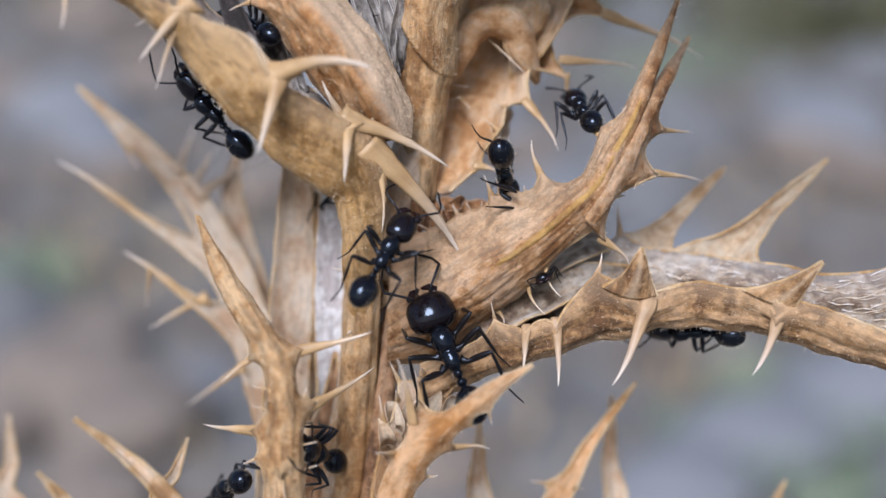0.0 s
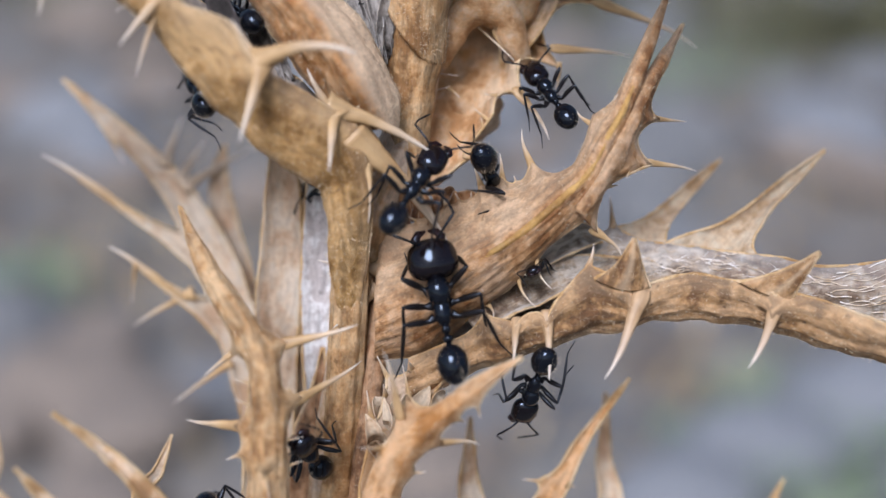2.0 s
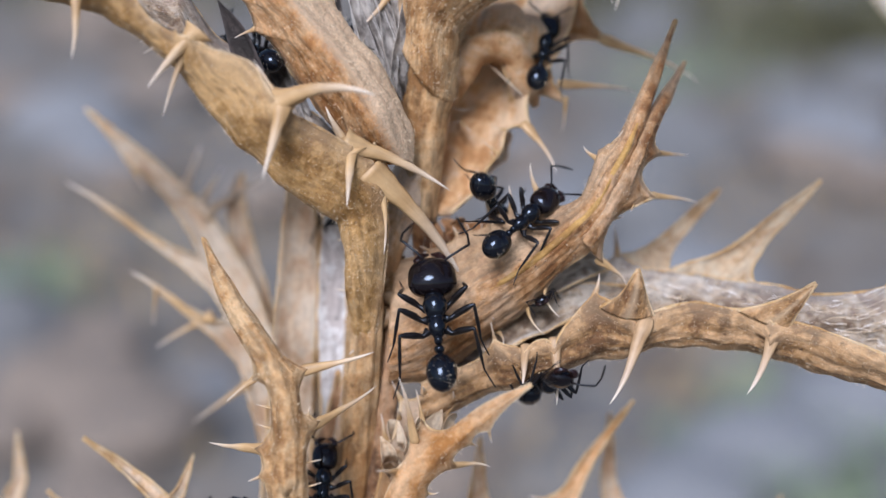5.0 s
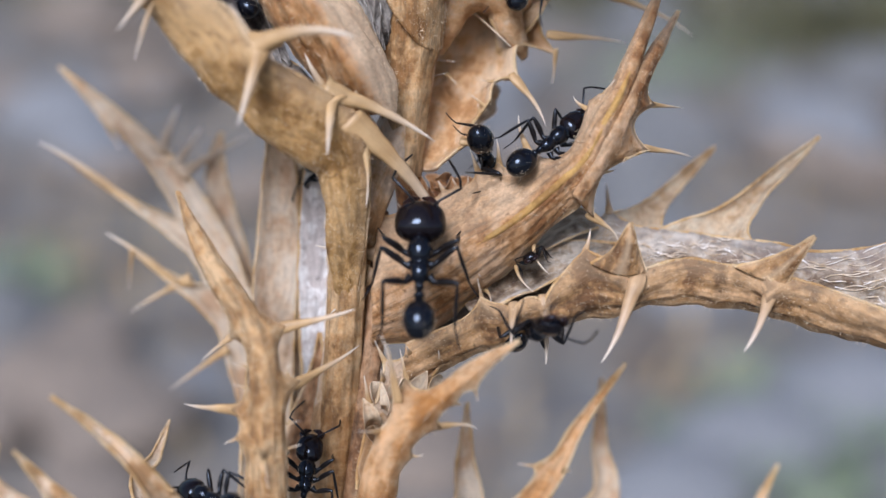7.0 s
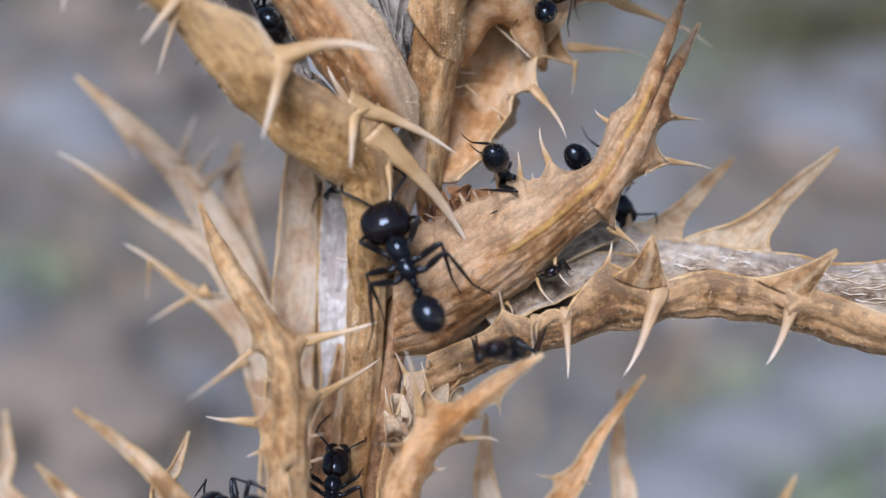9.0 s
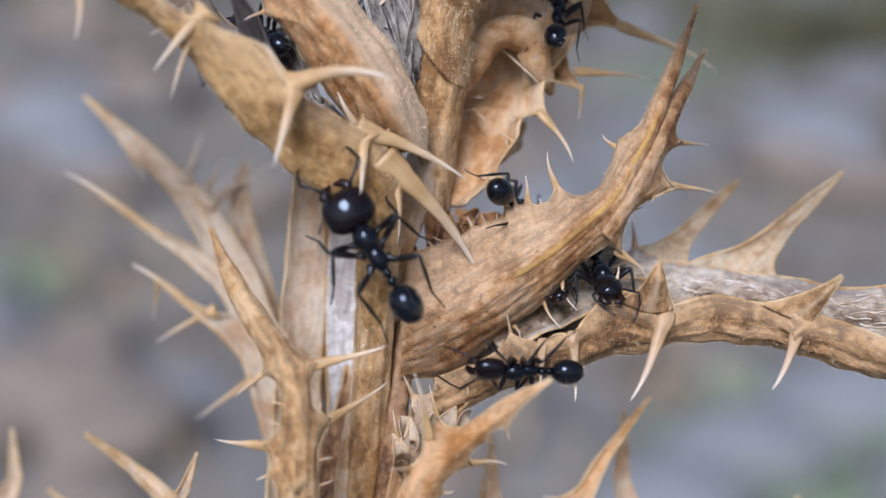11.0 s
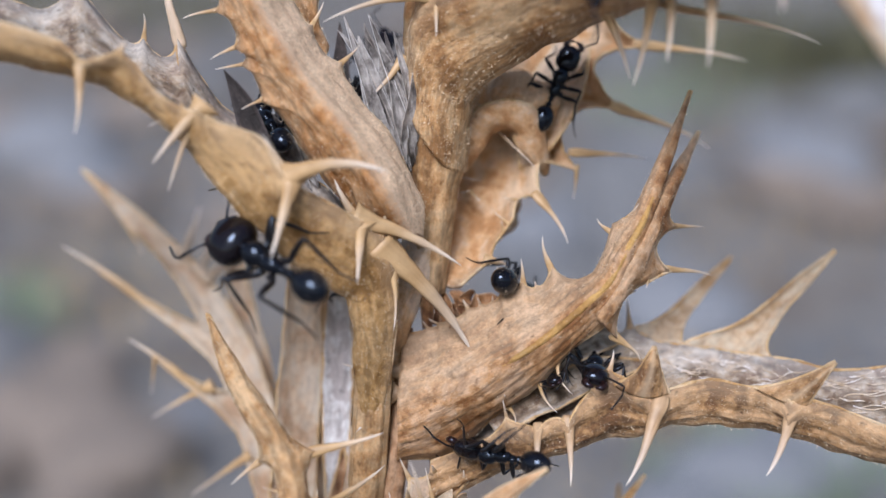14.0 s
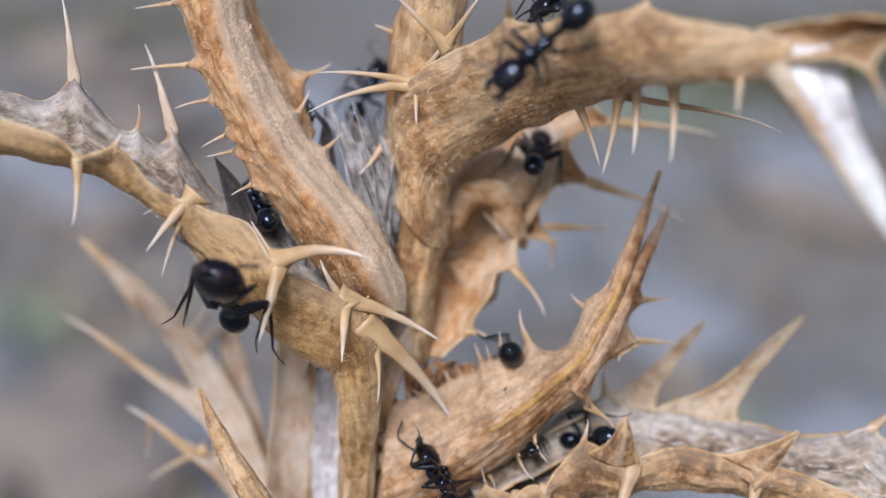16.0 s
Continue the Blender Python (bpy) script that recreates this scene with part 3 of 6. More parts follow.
def field_of_stones():
    rnd = random.Random(11)
    kinds = [(stone_mesh(1, STONE), "weathered grey fieldstone half sunk in the soil"), (stone_mesh(2, STONE_PALE), "pale bluish-grey stone lying on the soil"),
             (stone_mesh(3, STONE_BROWN), "dull brown stone lying on the dry soil")]
    for i in range(130):
        y = 0.4 + 2.6 * rnd.random() ** 1.4
        x = rnd.uniform(-0.5, 0.5) * (0.4 + y)
        me, label = kinds[rnd.choice((2, 2, 2, 0, 1) if x < 0 else (0, 0, 0, 2, 1))]
        s = rnd.uniform(0.015, 0.06) * (0.5 + 0.5 * y)
        ob = new("stone", me)
        ob.matrix_world = pose(x, y, s * 0.2 - 0.008, rnd.uniform(-12, 12), rnd.uniform(-12, 12), rnd.uniform(0, 360)) @ Matrix.Diagonal((s, s, s, 1))
        tagged(ob, label, "stone", "stones on the ground")
    for x, y, s, k in ((0.47, 1.35, 0.06, 1), (-0.5, 1.5, 0.07, 1), (-0.31, 0.75, 0.05, 0), (0.2, 0.9, 0.05, 0), (0.17, 0.56, 0.045, 1), (0.25, 0.61, 0.055, 1), (0.12, 0.52, 0.035, 1)):
        ob = new("stone", kinds[k][0])
        ob.matrix_world = pose(x, y, s * 0.2 - 0.008, 5, -6, 40) @ Matrix.Diagonal((s, s, s, 1))
        tagged(ob, kinds[k][1], "stone", "stones on the ground")


field_of_stones()


def tufts(name, mat, label, spots, seed, blades_each, tall):
    rnd = random.Random(seed)
    verts, faces = [], []
    for cx, cy, r in spots:
        for _ in range(blades_each):
            x, y = cx + rnd.gauss(0, r), cy + rnd.gauss(0, r)
            a, ln, wd = rnd.uniform(0, 6.28), tall * rnd.uniform(0.4, 1.0), rnd.uniform(0.0015, 0.004)
            lean = rnd.uniform(0.2, 0.9) * ln
            d, s = Vector((math.cos(a), math.sin(a), 0)), Vector((-math.sin(a), math.cos(a), 0)) * wd
            p0 = Vector((x, y, -0.012))
            p1 = p0 + d * lean * 0.35 + Vector((0, 0, ln * 0.65))
            p2 = p0 + d * lean + Vector((0, 0, ln * 0.85))
            b = len(verts)
            verts += [tuple(q / MM) for q in (p0 - s, p0 + s, p1 + s * 0.8, p1 - s * 0.8, p2)]
            faces += [(b, b + 1, b + 2, b + 3), (b + 3, b + 2, b + 4)]
    ob = new(name, mesh_of(name, verts, faces, None, [mat]))
    tagged(ob, label, "weeds", kind="stuff")


tufts("weeds", WEED, "low green weeds sprouting from the dry soil", [(0.19, 0.545, 0.03), (0.235, 0.575, 0.035), (0.2, 0.6, 0.03), (0.42, 1.9, 0.1), (0.62, 2.3, 0.12), (-0.36, 0.85, 0.04), (0.9, 2.6, 0.15)], 5, 170, 0.045)
tufts("shrubs", SHRUB, "dark olive scrub growing in the distance", [(0.75, 2.2, 0.12), (1.0, 2.5, 0.2), (1.35, 2.9, 0.3), (0.45, 2.9, 0.15), (-0.9, 3.4, 0.3)], 8, 420, 0.16)
tufts("dry_grass", LITTER, "flattened straw-coloured dead grass on the soil", [(-0.3, 0.9, 0.12), (0.35, 1.2, 0.15), (-0.5, 1.5, 0.2), (0.7, 1.7, 0.2), (0.1, 0.6, 0.12)], 6, 160, 0.03)

# ---- the dried thistle ----
thistle = new("thistle")
thistle.matrix_world = VIEW
tagged(thistle, "dried straw-coloured spiny thistle standing on dry soil", "thistle")


def stems():
    low = tube("stem", thistle, STRAW_PALE, [(-0.4, 75.8, 15.5), (-0.7, 76.0, 11.6), (-1.6, 76.0, 7.1), (-3.5, 75.5, 3.0), (-5.0, 76.0, -2.9), (-6.0, 77.0, -9.8), (-7.0, 78.0, -16.8), (-8.5, 85, -38), (-8, 112, -120), (-7, 160, -270)],
               [1.2, 1.3, 1.4, 1.4, 1.15, 1.15, 1.2, 1.5, 2.4, 2.8], count=120, sides=28, ridges=7, ridge=0.07)
    tube("stem", thistle, STALK, [(-1.9, 76.4, 3.4), (-1.4, 75.4, 8.9), (-1.0, 74.4, 13.5), (-0.9, 73.4, 17.6), (-0.8, 72.6, 21.2), (-0.5, 72.2, 24.5), (0.4, 71.8, 29.0), (1.4, 71.5, 34.1)],
         [1.35, 1.5, 1.75, 2.1, 2.3, 2.2, 1.9, 1.7], count=90, sides=28, ridges=6, ridge=0.06, rough=0.12)
    tube("stem_rib", thistle, STALK, [(-4.9, 73.4, 3.0), (-5.0, 73.8, 0.5), (-5.1, 74.2, -2.4), (-5.3, 74.8, -5.4), (-5.6, 75.6, -9.2), (-5.9, 76.4, -13.1), (-6.5, 77.5, -17.9), (-8.3, 80.0, -28.0)], [0.7, 1.05, 1.15, 1.15, 1.15, 1.2, 1.2, 1.3], count=80, sides=40, ridges=9, ridge=0.07)
    tube("stem_rib", thistle, STRAW_BROWN, [(-3.1, 76.0, 1.0), (-3.1, 75.8, -2.5), (-3.5, 75.8, -5.9), (-4.0, 76.0, -10.0), (-4.6, 76.5, -14.6), (-5.4, 78.0, -21.5)], [0.5, 0.75, 0.8, 0.85, 0.9, 1.0], count=50, ridges=5, ridge=0.1)
    spine(low, (-3.6, 75.0, -1.7), (-7.2, 74.0, -1.2), 0.65, (0, 0, -0.15), mat=SPINE_TAN)
    spine(low, (-3.8, 75.0, -3.2), (-6.2, 73.8, -5.5), 0.65, (0.2, 0, 0.1), mat=SPINE_TAN)
    blade("stem_wing", thistle, [PALE_THIN, PALE_THIN], [(-10.2, 80.0, 8.6), (-10.3, 80.0, 0.8), (-10.7, 80.0, -6.2), (-11.2, 80.5, -12.6), (-11.6, 81.0, -19.4)], [0.5, 1.3, 1.4, 1.5, 1.6], (0.2, -1, 0), arc=50, fuzz=200)
    blade("stem_wing", thistle, [PALE_THIN, PALE_THIN], [(-7.4, 82.0, 8.5), (-7.4, 82.0, 0.8), (-7.4, 82.0, -8.4), (-7.8, 82.0, -19.7)], [2.6, 2.8, 2.8, 2.8], (0, -1, 0), arc=25, wave=0.06)
    blade("stem_groove", thistle, [FELT, FELT], [(-7.7, 78.5, 3.9), (-7.7, 78.5, -0.3), (-7.8, 78.5, -6.1), (-7.9, 79.0, -12.8)], [0.6, 0.95, 0.9, 0.5], (0, -1, 0), arc=30, wave=0.3)
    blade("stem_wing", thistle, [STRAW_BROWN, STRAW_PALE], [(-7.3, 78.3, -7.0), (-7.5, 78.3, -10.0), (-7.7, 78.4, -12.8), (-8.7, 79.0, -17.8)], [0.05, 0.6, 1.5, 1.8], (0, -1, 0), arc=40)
    return low


stem = stems()


def front_left_leaf():
    leaf = fold("leaf", thistle, [WOOL, OUTER],
                [(-28.8, 63.0, 17.9), (-25.7, 64.0, 18.4), (-22.3, 64.5, 17.5), (-18.9, 65.0, 16.3), (-16.3, 66.0, 14.1), (-14.1, 66.5, 13.2), (-11.5, 66.8, 12.3), (-10.0, 67.0, 9.8), (-8.2, 68.5, 8.9), (-5.9, 69.5, 7.3), (-4.0, 70.5, 6.0), (-3.6, 71.2, 3.4), (-3.8, 72.4, 0.4), (-4.5, 73.9, -4.0)],
                [(-30.1, 66.0, 17.3), (-26.6, 66.5, 17.0), (-22.3, 67.0, 16.2), (-19.9, 67.3, 15.4), (-16.7, 67.6, 13.4), (-14.4, 68.0, 10.5), (-13.0, 68.5, 8.9), (-11.7, 69.0, 7.3), (-9.4, 69.5, 5.3), (-7.4, 70.0, 3.9), (-6.3, 71.0, 3.0), (-6.0, 71.6, 0.9), (-5.9, 72.5, -1.6), (-5.4, 74.4, -5.2)],
                [(-31.0, 68.0, 21.6), (-27.6, 69.0, 21.1), (-24.0, 70.0, 19.9), (-20.5, 71.0, 18.6), (-17.5, 71.5, 17.5), (-14.7, 72.0, 15.2), (-12.3, 72.5, 13.6), (-9.8, 73.0, 11.3), (-8.0, 73.5, 9.9), (-5.9, 74.0, 7.5), (-4.4, 74.5, 5.7), (-4.4, 75.0, 3.1), (-4.5, 75.2, 0.2), (-4.7, 74.8, -4.0)],
                sharp=0.25, thick=0.4, count=150, across=25, ridge=0.012, ridges=5, wave=0.07, fuzz=3600, label="long trough-shaped dried leaf, tan outside and woolly inside")
    S = lambda *a, **k: spine(leaf, *a, **k)
    fork(leaf, (-9.9, 66.5, 9.4), [((-10.5, 65.0, 5.3), (0.1, 0, 0.2), 1.05), ((-3.9, 65.0, 10.2), (0.0, -0.15, 0.75), 1.1), ((-11.3, 67.0, 12.6), (0, 0, 0), 0.5)], 0.8, height=0.5)
    fork(leaf, (-5.9, 69.0, 7.3), [((-5.8, 67.6, 3.9), (0, 0, 0), 0.85), ((0.4, 70.6, 5.0), (0.2, 0, 0.32), 1.0), ((-7.4, 70.5, 10.3), (-0.1, 0, -0.2), 0.85)], 0.75, height=0.45)
    S((-4.4, 70.5, 7.0), (-4.1, 70.5, 9.3), 0.25)
    spine_on(leaf, (-4.4, 70.6, 5.7), (1.2, 73.5, -0.5), 1.35, (0.35, -0.2, 0.4), SPINE)
    # added sliver that stands for the leaf's pale margin line, not a thorn
    spine_on(leaf, (-3.9, 70.6, 4.6), (-3.75, 70.6, 1.0), 0.32, (0.2, 0, 0.1), SPINE)
    fork(leaf, (-15.2, 66.3, 13.5), [((-17.3, 65.5, 10.7), (0.1, 0, 0.3), 1.0), ((-16.6, 66.5, 9.2), (-0.1, 0, 0.15), 0.6)], 0.75, height=0.6)
    S((-15.9, 67.0, 13.2), (-17.9, 67.0, 13.0), 0.2)
    S((-15.9, 67.0, 13.7), (-18.1, 67.0, 13.7), 0.15)
    S((-21.2, 64.5, 17.2), (-21.3, 64.2, 12.2), 0.7, (0.3, 0, 0.1), flare=0.5, edge="front")
    S((-19.3, 64.8, 16.4), (-18.6, 64.6, 17.6), 0.7, flare=1.2, edge="front")
    S((-22.6, 70.0, 19.4), (-23.6, 69.0, 27.2), 0.8, (0.3, 0, -0.6), flare=0.9, edge="back", mat=SPINE_GREY)
    S((-19.3, 71.0, 18.2), (-19.1, 70.5, 20.4), 0.35, (0.25, 0, 0), edge="back")
    S((-16.4, 72.0, 16.6), (-18.8, 71.0, 24.4), 0.85, (0.25, 0, 0.1), flare=0.8, edge="back", mat=SPINE_GREY)
    return leaf


def inner_left_leaf():
    leaf = fold("leaf", thistle, [STRAW_BROWN, KEELED],
                [(-13.0, 71.4, 29.3), (-12.1, 71.4, 25.3), (-10.7, 71.6, 22.4), (-9.0, 71.8, 19.3), (-7.0, 72.0, 16.5), (-5.0, 72.2, 14.1), (-3.3, 72.4, 11.9), (-2.2, 72.6, 9.2), (-2.2, 72.8, 6.8)],
                [(-14.5, 69.0, 28.6), (-13.7, 68.8, 24.7), (-12.2, 68.7, 20.7), (-10.0, 68.6, 17.0), (-7.8, 68.7, 14.2), (-5.8, 69.0, 11.8), (-4.1, 69.8, 8.9), (-2.9, 71.4, 7.0)],
                [(-16.5, 70.4, 29.0), (-15.7, 70.4, 25.0), (-14.5, 70.4, 21.8), (-13.0, 70.4, 18.7), (-11.8, 70.6, 16.0), (-10.0, 71.0, 13.3), (-8.1, 71.6, 10.6), (-5.2, 72.6, 6.6)],
                sharp=0.7, thick=0.4, count=100, across=27, ridge=0.014, ridges=6, wave=0.06, fuzz=2200, label="folded tan dried leaf with fibrous keel")
    S = lambda *a, **k: spine(leaf, *a, **k)
    S((-16.2, 70.5, 26.9), (-19.5, 71.0, 26.7), 0.32, flare=0.35)
    S((-15.2, 70.4, 23.0), (-19.7, 71.0, 22.7), 0.4, (0, 0, 0.1), flare=0.35)
    S((-13.9, 70.4, 20.8), (-16.6, 70.0, 20.0), 0.36, (0, 0, 0.2), flare=0.35)
    S((-12.9, 70.4, 18.6), (-14.9, 70.0, 17.5), 0.32, (0, 0, 0.15), flare=0.35)
    S((-12.6, 70.4, 17.4), (-14.6, 70.0, 16.9), 0.3, flare=0.35)
    S((-11.3, 70.5, 15.5), (-12.9, 69.5, 14.4), 0.36, (0, 0, 0.12), flare=0.35)
    S((-9.6, 71.6, 19.4), (-8.2, 71.5, 21.4), 0.45, (0.1, 0, -0.2), flare=0.35)
    S((-7.6, 71.9, 17.2), (-5.9, 71.2, 18.7), 0.42, (0.1, 0, -0.1), flare=0.35)
    S((-13.0, 70.0, 24.2), (-11.7, 70.0, 24.2), 0.36, flare=0.35)
    S((-13.0, 70.0, 24.4), (-12.8, 70.0, 27.2), 0.34, (-0.3, 0, 0), flare=0.35)
    lobe = fold("leaf_lobe", leaf, [STRAW, STRAW], [(-13.4, 71.0, 28.8), (-12.6, 71.0, 25.2), (-11.4, 71.2, 22.6), (-9.9, 71.6, 19.8), (-8.4, 72.0, 17.8)], [(-13.0, 72.8, 29.2), (-11.9, 72.8, 25.7), (-10.8, 72.9, 23.1), (-9.6, 72.9, 20.6), (-8.2, 72.8, 18.4)],
                [(-13.0, 74.5, 29.8), (-11.7, 74.5, 26.5), (-10.6, 74.5, 24.1), (-9.5, 74.3, 21.8), (-8.2, 73.6, 19.0)], sharp=0.0, thick=0.3, count=40, across=13, wave=0.1, fuzz=300)
    spine(lobe, (-9.9, 74.2, 22.4), (-7.0, 74.6, 23.9), 0.6, (0.2, 0, -0.3), flare=1.2)
    return leaf


def gall_leaf():
    leaf = blade("leaf", thistle, [GALL, STRAW_PALE], [(-0.6, 76.5, 3.8), (1.2, 78.5, 8.3), (3.0, 80.3, 12.9), (5.8, 80.5, 17.0), (8.5, 80.5, 21.6), (10.5, 80.5, 26.1)],
                 [1.2, 3.0, 3.6, 3.6, 2.6, 1.2], [(-0.2, -1, 0.2), (-0.2, -1, 0.2), (-0.25, -1, 0.2), (-0.3, -1, 0.1), (-0.4, -1, 0), (-0.4, -1, 0)], arc=62, count=50, across=19, wave=0.16, fuzz=1500,
                 label="broad curled tan leaf with a swollen gall")
    lump("gall", leaf, GALL, (4.7, 78.4, 16.2), (2.7, 2.6, 2.1), (10, 25, 10), 0.1, seg=40, rings=28)
    lump("gall", leaf, GALL, (2.4, 80.2, 9.0), (2.6, 1.5, 1.9), (0, 25, 0), 0.16, seg=40, rings=28)
    blade("gall_lip", leaf, [GALL, GALL], [(0.6, 78.0, 11.6), (1.3, 76.2, 13.4), (2.9, 75.7, 14.5), (4.7, 75.8, 14.2), (5.8, 76.8, 12.9), (6.5, 78.6, 11.4)], [0.2, 0.9, 1.2, 1.2, 0.9, 0.2], [(0.6, 0.7, 0.3), (0.4, 0.7, 0.7), (0.0, 0.7, 0.9), (-0.3, 0.7, 0.8), (-0.6, 0.7, 0.4), (-0.6, 0.7, 0.2)], arc=60, thick=0.2, count=40, across=13, wave=0.2)
    blade("leaf_lobe", leaf, [STRAW_PALE, STRAW_PALE], [(4.7, 78.6, 11.6), (5.8, 78.2, 13.9), (7.0, 78.3, 16.6), (8.4, 78.8, 20.2)], [0.06, 1.4, 1.9, 1.2], (-0.3, -1, 0.2), arc=40, count=30, fuzz=200)
    S = lambda *a, **k: spine(leaf, *a, **k)
    S((10.0, 80.5, 15.7), (18.4, 81.5, 13.4), 0.75, (0.3, 0, 0.8), flare=0.6)
    S((5.6, 79.5, 13.2), (13.5, 79.5, 12.5), 0.6, (0.2, 0, 0.35), flare=0.7)
    S((8.2, 79.5, 13.2), (8.3, 79.0, 9.7), 0.4, (0.1, 0, 0))
    S((7.2, 79.5, 13.2), (7.4, 79.0, 15.0), 0.35)
    S((4.5, 78.5, 10.9), (7.6, 76.0, 6.5), 0.75, (0.3, 0, 0.5), flare=0.7)
    S((0.8, 77.5, 6.3), (3.7, 76.0, 5.0), 0.7, (0.2, 0, 0.2), flare=0.7)
    S((2.6, 76.5, 15.6), (5.3, 75.5, 11.6), 0.2, (0, 0, 0.1))
    S((1.8, 76.5, 16.7), (3.2, 76.0, 14.9), 0.18, (-0.2, 0, -0.1))
    S((11.3, 80.5, 19.9), (21.2, 82.0, 19.8), 0.7, (0.2, 0, 0.5), flare=0.6)
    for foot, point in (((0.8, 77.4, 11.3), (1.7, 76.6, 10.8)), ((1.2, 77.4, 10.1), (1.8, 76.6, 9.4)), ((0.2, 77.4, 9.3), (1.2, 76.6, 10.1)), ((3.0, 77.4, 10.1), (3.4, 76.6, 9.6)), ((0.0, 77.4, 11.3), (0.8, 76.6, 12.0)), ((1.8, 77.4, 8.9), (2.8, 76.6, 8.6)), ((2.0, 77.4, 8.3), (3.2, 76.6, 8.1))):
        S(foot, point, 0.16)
    return leaf


def horn_leaf():
    leaf = fold("leaf", thistle, [STRAW_BROWN, HORN],
                [(-3.2, 75.6, 0.5), (-0.4, 75.3, 1.0), (2.3, 75.0, 2.2), (4.5, 74.6, 3.1), (6.5, 74.4, 3.5), (8.8, 73.5, 4.3), (10.1, 72.4, 6.8), (11.4, 72.2, 8.6), (12.9, 72.6, 11.5), (15.1, 73.5, 16.3)],
                [(-3.5, 73.8, -5.0), (-0.4, 72.9, -3.3), (2.3, 72.3, -1.6), (5.2, 71.9, 0.2), (8.0, 71.7, 2.5), (9.6, 71.4, 4.1), (10.6, 71.2, 6.0), (11.7, 71.3, 8.0), (13.0, 72.2, 11.1), (15.2, 73.5, 16.3)],
                [(-3.7, 75.4, -7.6), (-0.4, 75.4, -6.9), (2.6, 74.6, -4.6), (5.5, 73.8, -2.3), (7.8, 73.0, 0.2), (9.4, 72.6, 1.4), (10.3, 72.4, 3.4), (11.4, 72.2, 5.3), (12.6, 72.7, 9.4), (15.2, 73.5, 16.3)],
                sharp=0.55, thick=0.4, count=120, across=33, ridge=0.011, ridges=9, wave=0.06, fuzz=500, label="horn-shaped dried leaf with a yellow midrib and spiny edges")
    tube("midrib", leaf, MIDRIB, [(0.6, 72.5, -2.7), (2.3, 72.1, -1.6), (5.2, 71.7, 0.2), (8.0, 71.5, 2.5), (9.6, 71.2, 4.1), (10.6, 71.0, 6.0), (11.7, 71.1, 8.0), (13.0, 72.0, 11.1)], [0.08, 0.16, 0.24, 0.26, 0.26, 0.24, 0.2, 0.06], count=48, sides=12, rough=0.2)
    tip = fold("leaf_lobe", leaf, [STRAW_BROWN, HORN], [(9.0, 72.2, 1.9), (10.1, 72.0, 3.9), (11.1, 71.8, 5.9), (12.2, 72.2, 8.1), (13.5, 73.4, 10.2), (16.2, 76.0, 14.0)], [(9.0, 71.4, 1.6), (10.3, 71.2, 3.5), (11.3, 71.2, 5.3), (12.4, 71.6, 7.6), (13.8, 73.0, 10.2), (16.3, 76.0, 14.0)],
               [(9.4, 72.6, 1.2), (10.8, 72.6, 3.4), (12.0, 72.6, 5.4), (12.9, 72.8, 7.7), (14.3, 73.8, 10.3), (16.3, 76.0, 14.0)], thick=0.3, count=50, across=15, ridge=0.06, ridges=5, wave=0.1, fuzz=300)
    S = lambda *a, **k: spine(leaf, *a, **k)
    T = lambda *a, **k: spine(tip, *a, **k)
    T((12.7, 72.6, 7.6), (16.5, 76.0, 7.7), 0.36)
    T((11.9, 72.4, 5.1), (17.1, 76.0, 4.5), 0.5, (0, 0, 0.2))
    T((12.0, 72.0, 5.0), (11.8, 71.0, 3.7), 0.36)
    T((10.6, 72.4, 3.4), (11.8, 74.0, 3.5), 0.25)
    T((9.3, 72.2, 1.2), (11.9, 73.6, -1.0), 0.6, (0.5, 0, 0.25), flare=0.8)
    T((9.4, 72.3, 1.4), (9.2, 71.5, 2.6), 0.3)
    S((6.7, 74.2, 3.6), (5.7, 74.0, 7.0), 0.6, (-0.35, 0, -0.3), flare=0.9)
    S((10.0, 72.0, 6.9), (9.1, 73.5, 8.1), 0.42, (-0.1, 0, -0.3), flare=0.75)
    S((10.3, 72.0, 7.2), (11.4, 71.5, 8.9), 0.34, (0.1, 0, -0.1))
    S((4.6, 74.5, 3.1), (4.3, 74.0, 5.5), 0.5, (0.1, 0, -0.1), flare=0.75)
    S((3.5, 74.6, 2.6), (2.6, 73.6, 4.8), 0.5, (0.1, 0, -0.2), flare=0.75)
    S((1.2, 75.0, 1.7), (0.6, 74.6, 2.9), 0.5, flare=0.9)
    S((-0.5, 75.2, 1.0), (-1.6, 74.6, 1.6), 0.3)
    for foot, point in (((0.2, 75.2, 1.1), (-0.1, 74.6, 1.9)), ((1.9, 75.0, 1.9), (1.5, 74.3, 3.0)), ((2.7, 74.9, 2.3), (2.5, 74.3, 3.1)), ((4.0, 74.7, 2.8), (3.4, 74.0, 4.6)), ((5.4, 74.5, 3.2), (5.2, 74.2, 4.1)), ((-1.6, 75.4, 0.8), (-2.0, 74.8, 1.5))):
        S(foot, point, 0.34, mat=SPINE_TAN, flare=0.7)
    for foot, point, bow in (((3.4, 73.8, -3.9), (3.1, 72.4, -3.0), 0.1), ((3.5, 73.5, -4.0), (3.8, 72.0, -4.7), 0.2), ((5.7, 73.6, -2.3), (6.4, 72.0, -4.1), -0.35), ((7.0, 73.2, -0.9), (7.4, 72.2, -3.0), -0.5), ((4.6, 73.8, -3.0), (4.4, 72.6, -2.2), 0.1)):
        S(foot, point, 0.26, (bow, 0, 0))
    return leaf


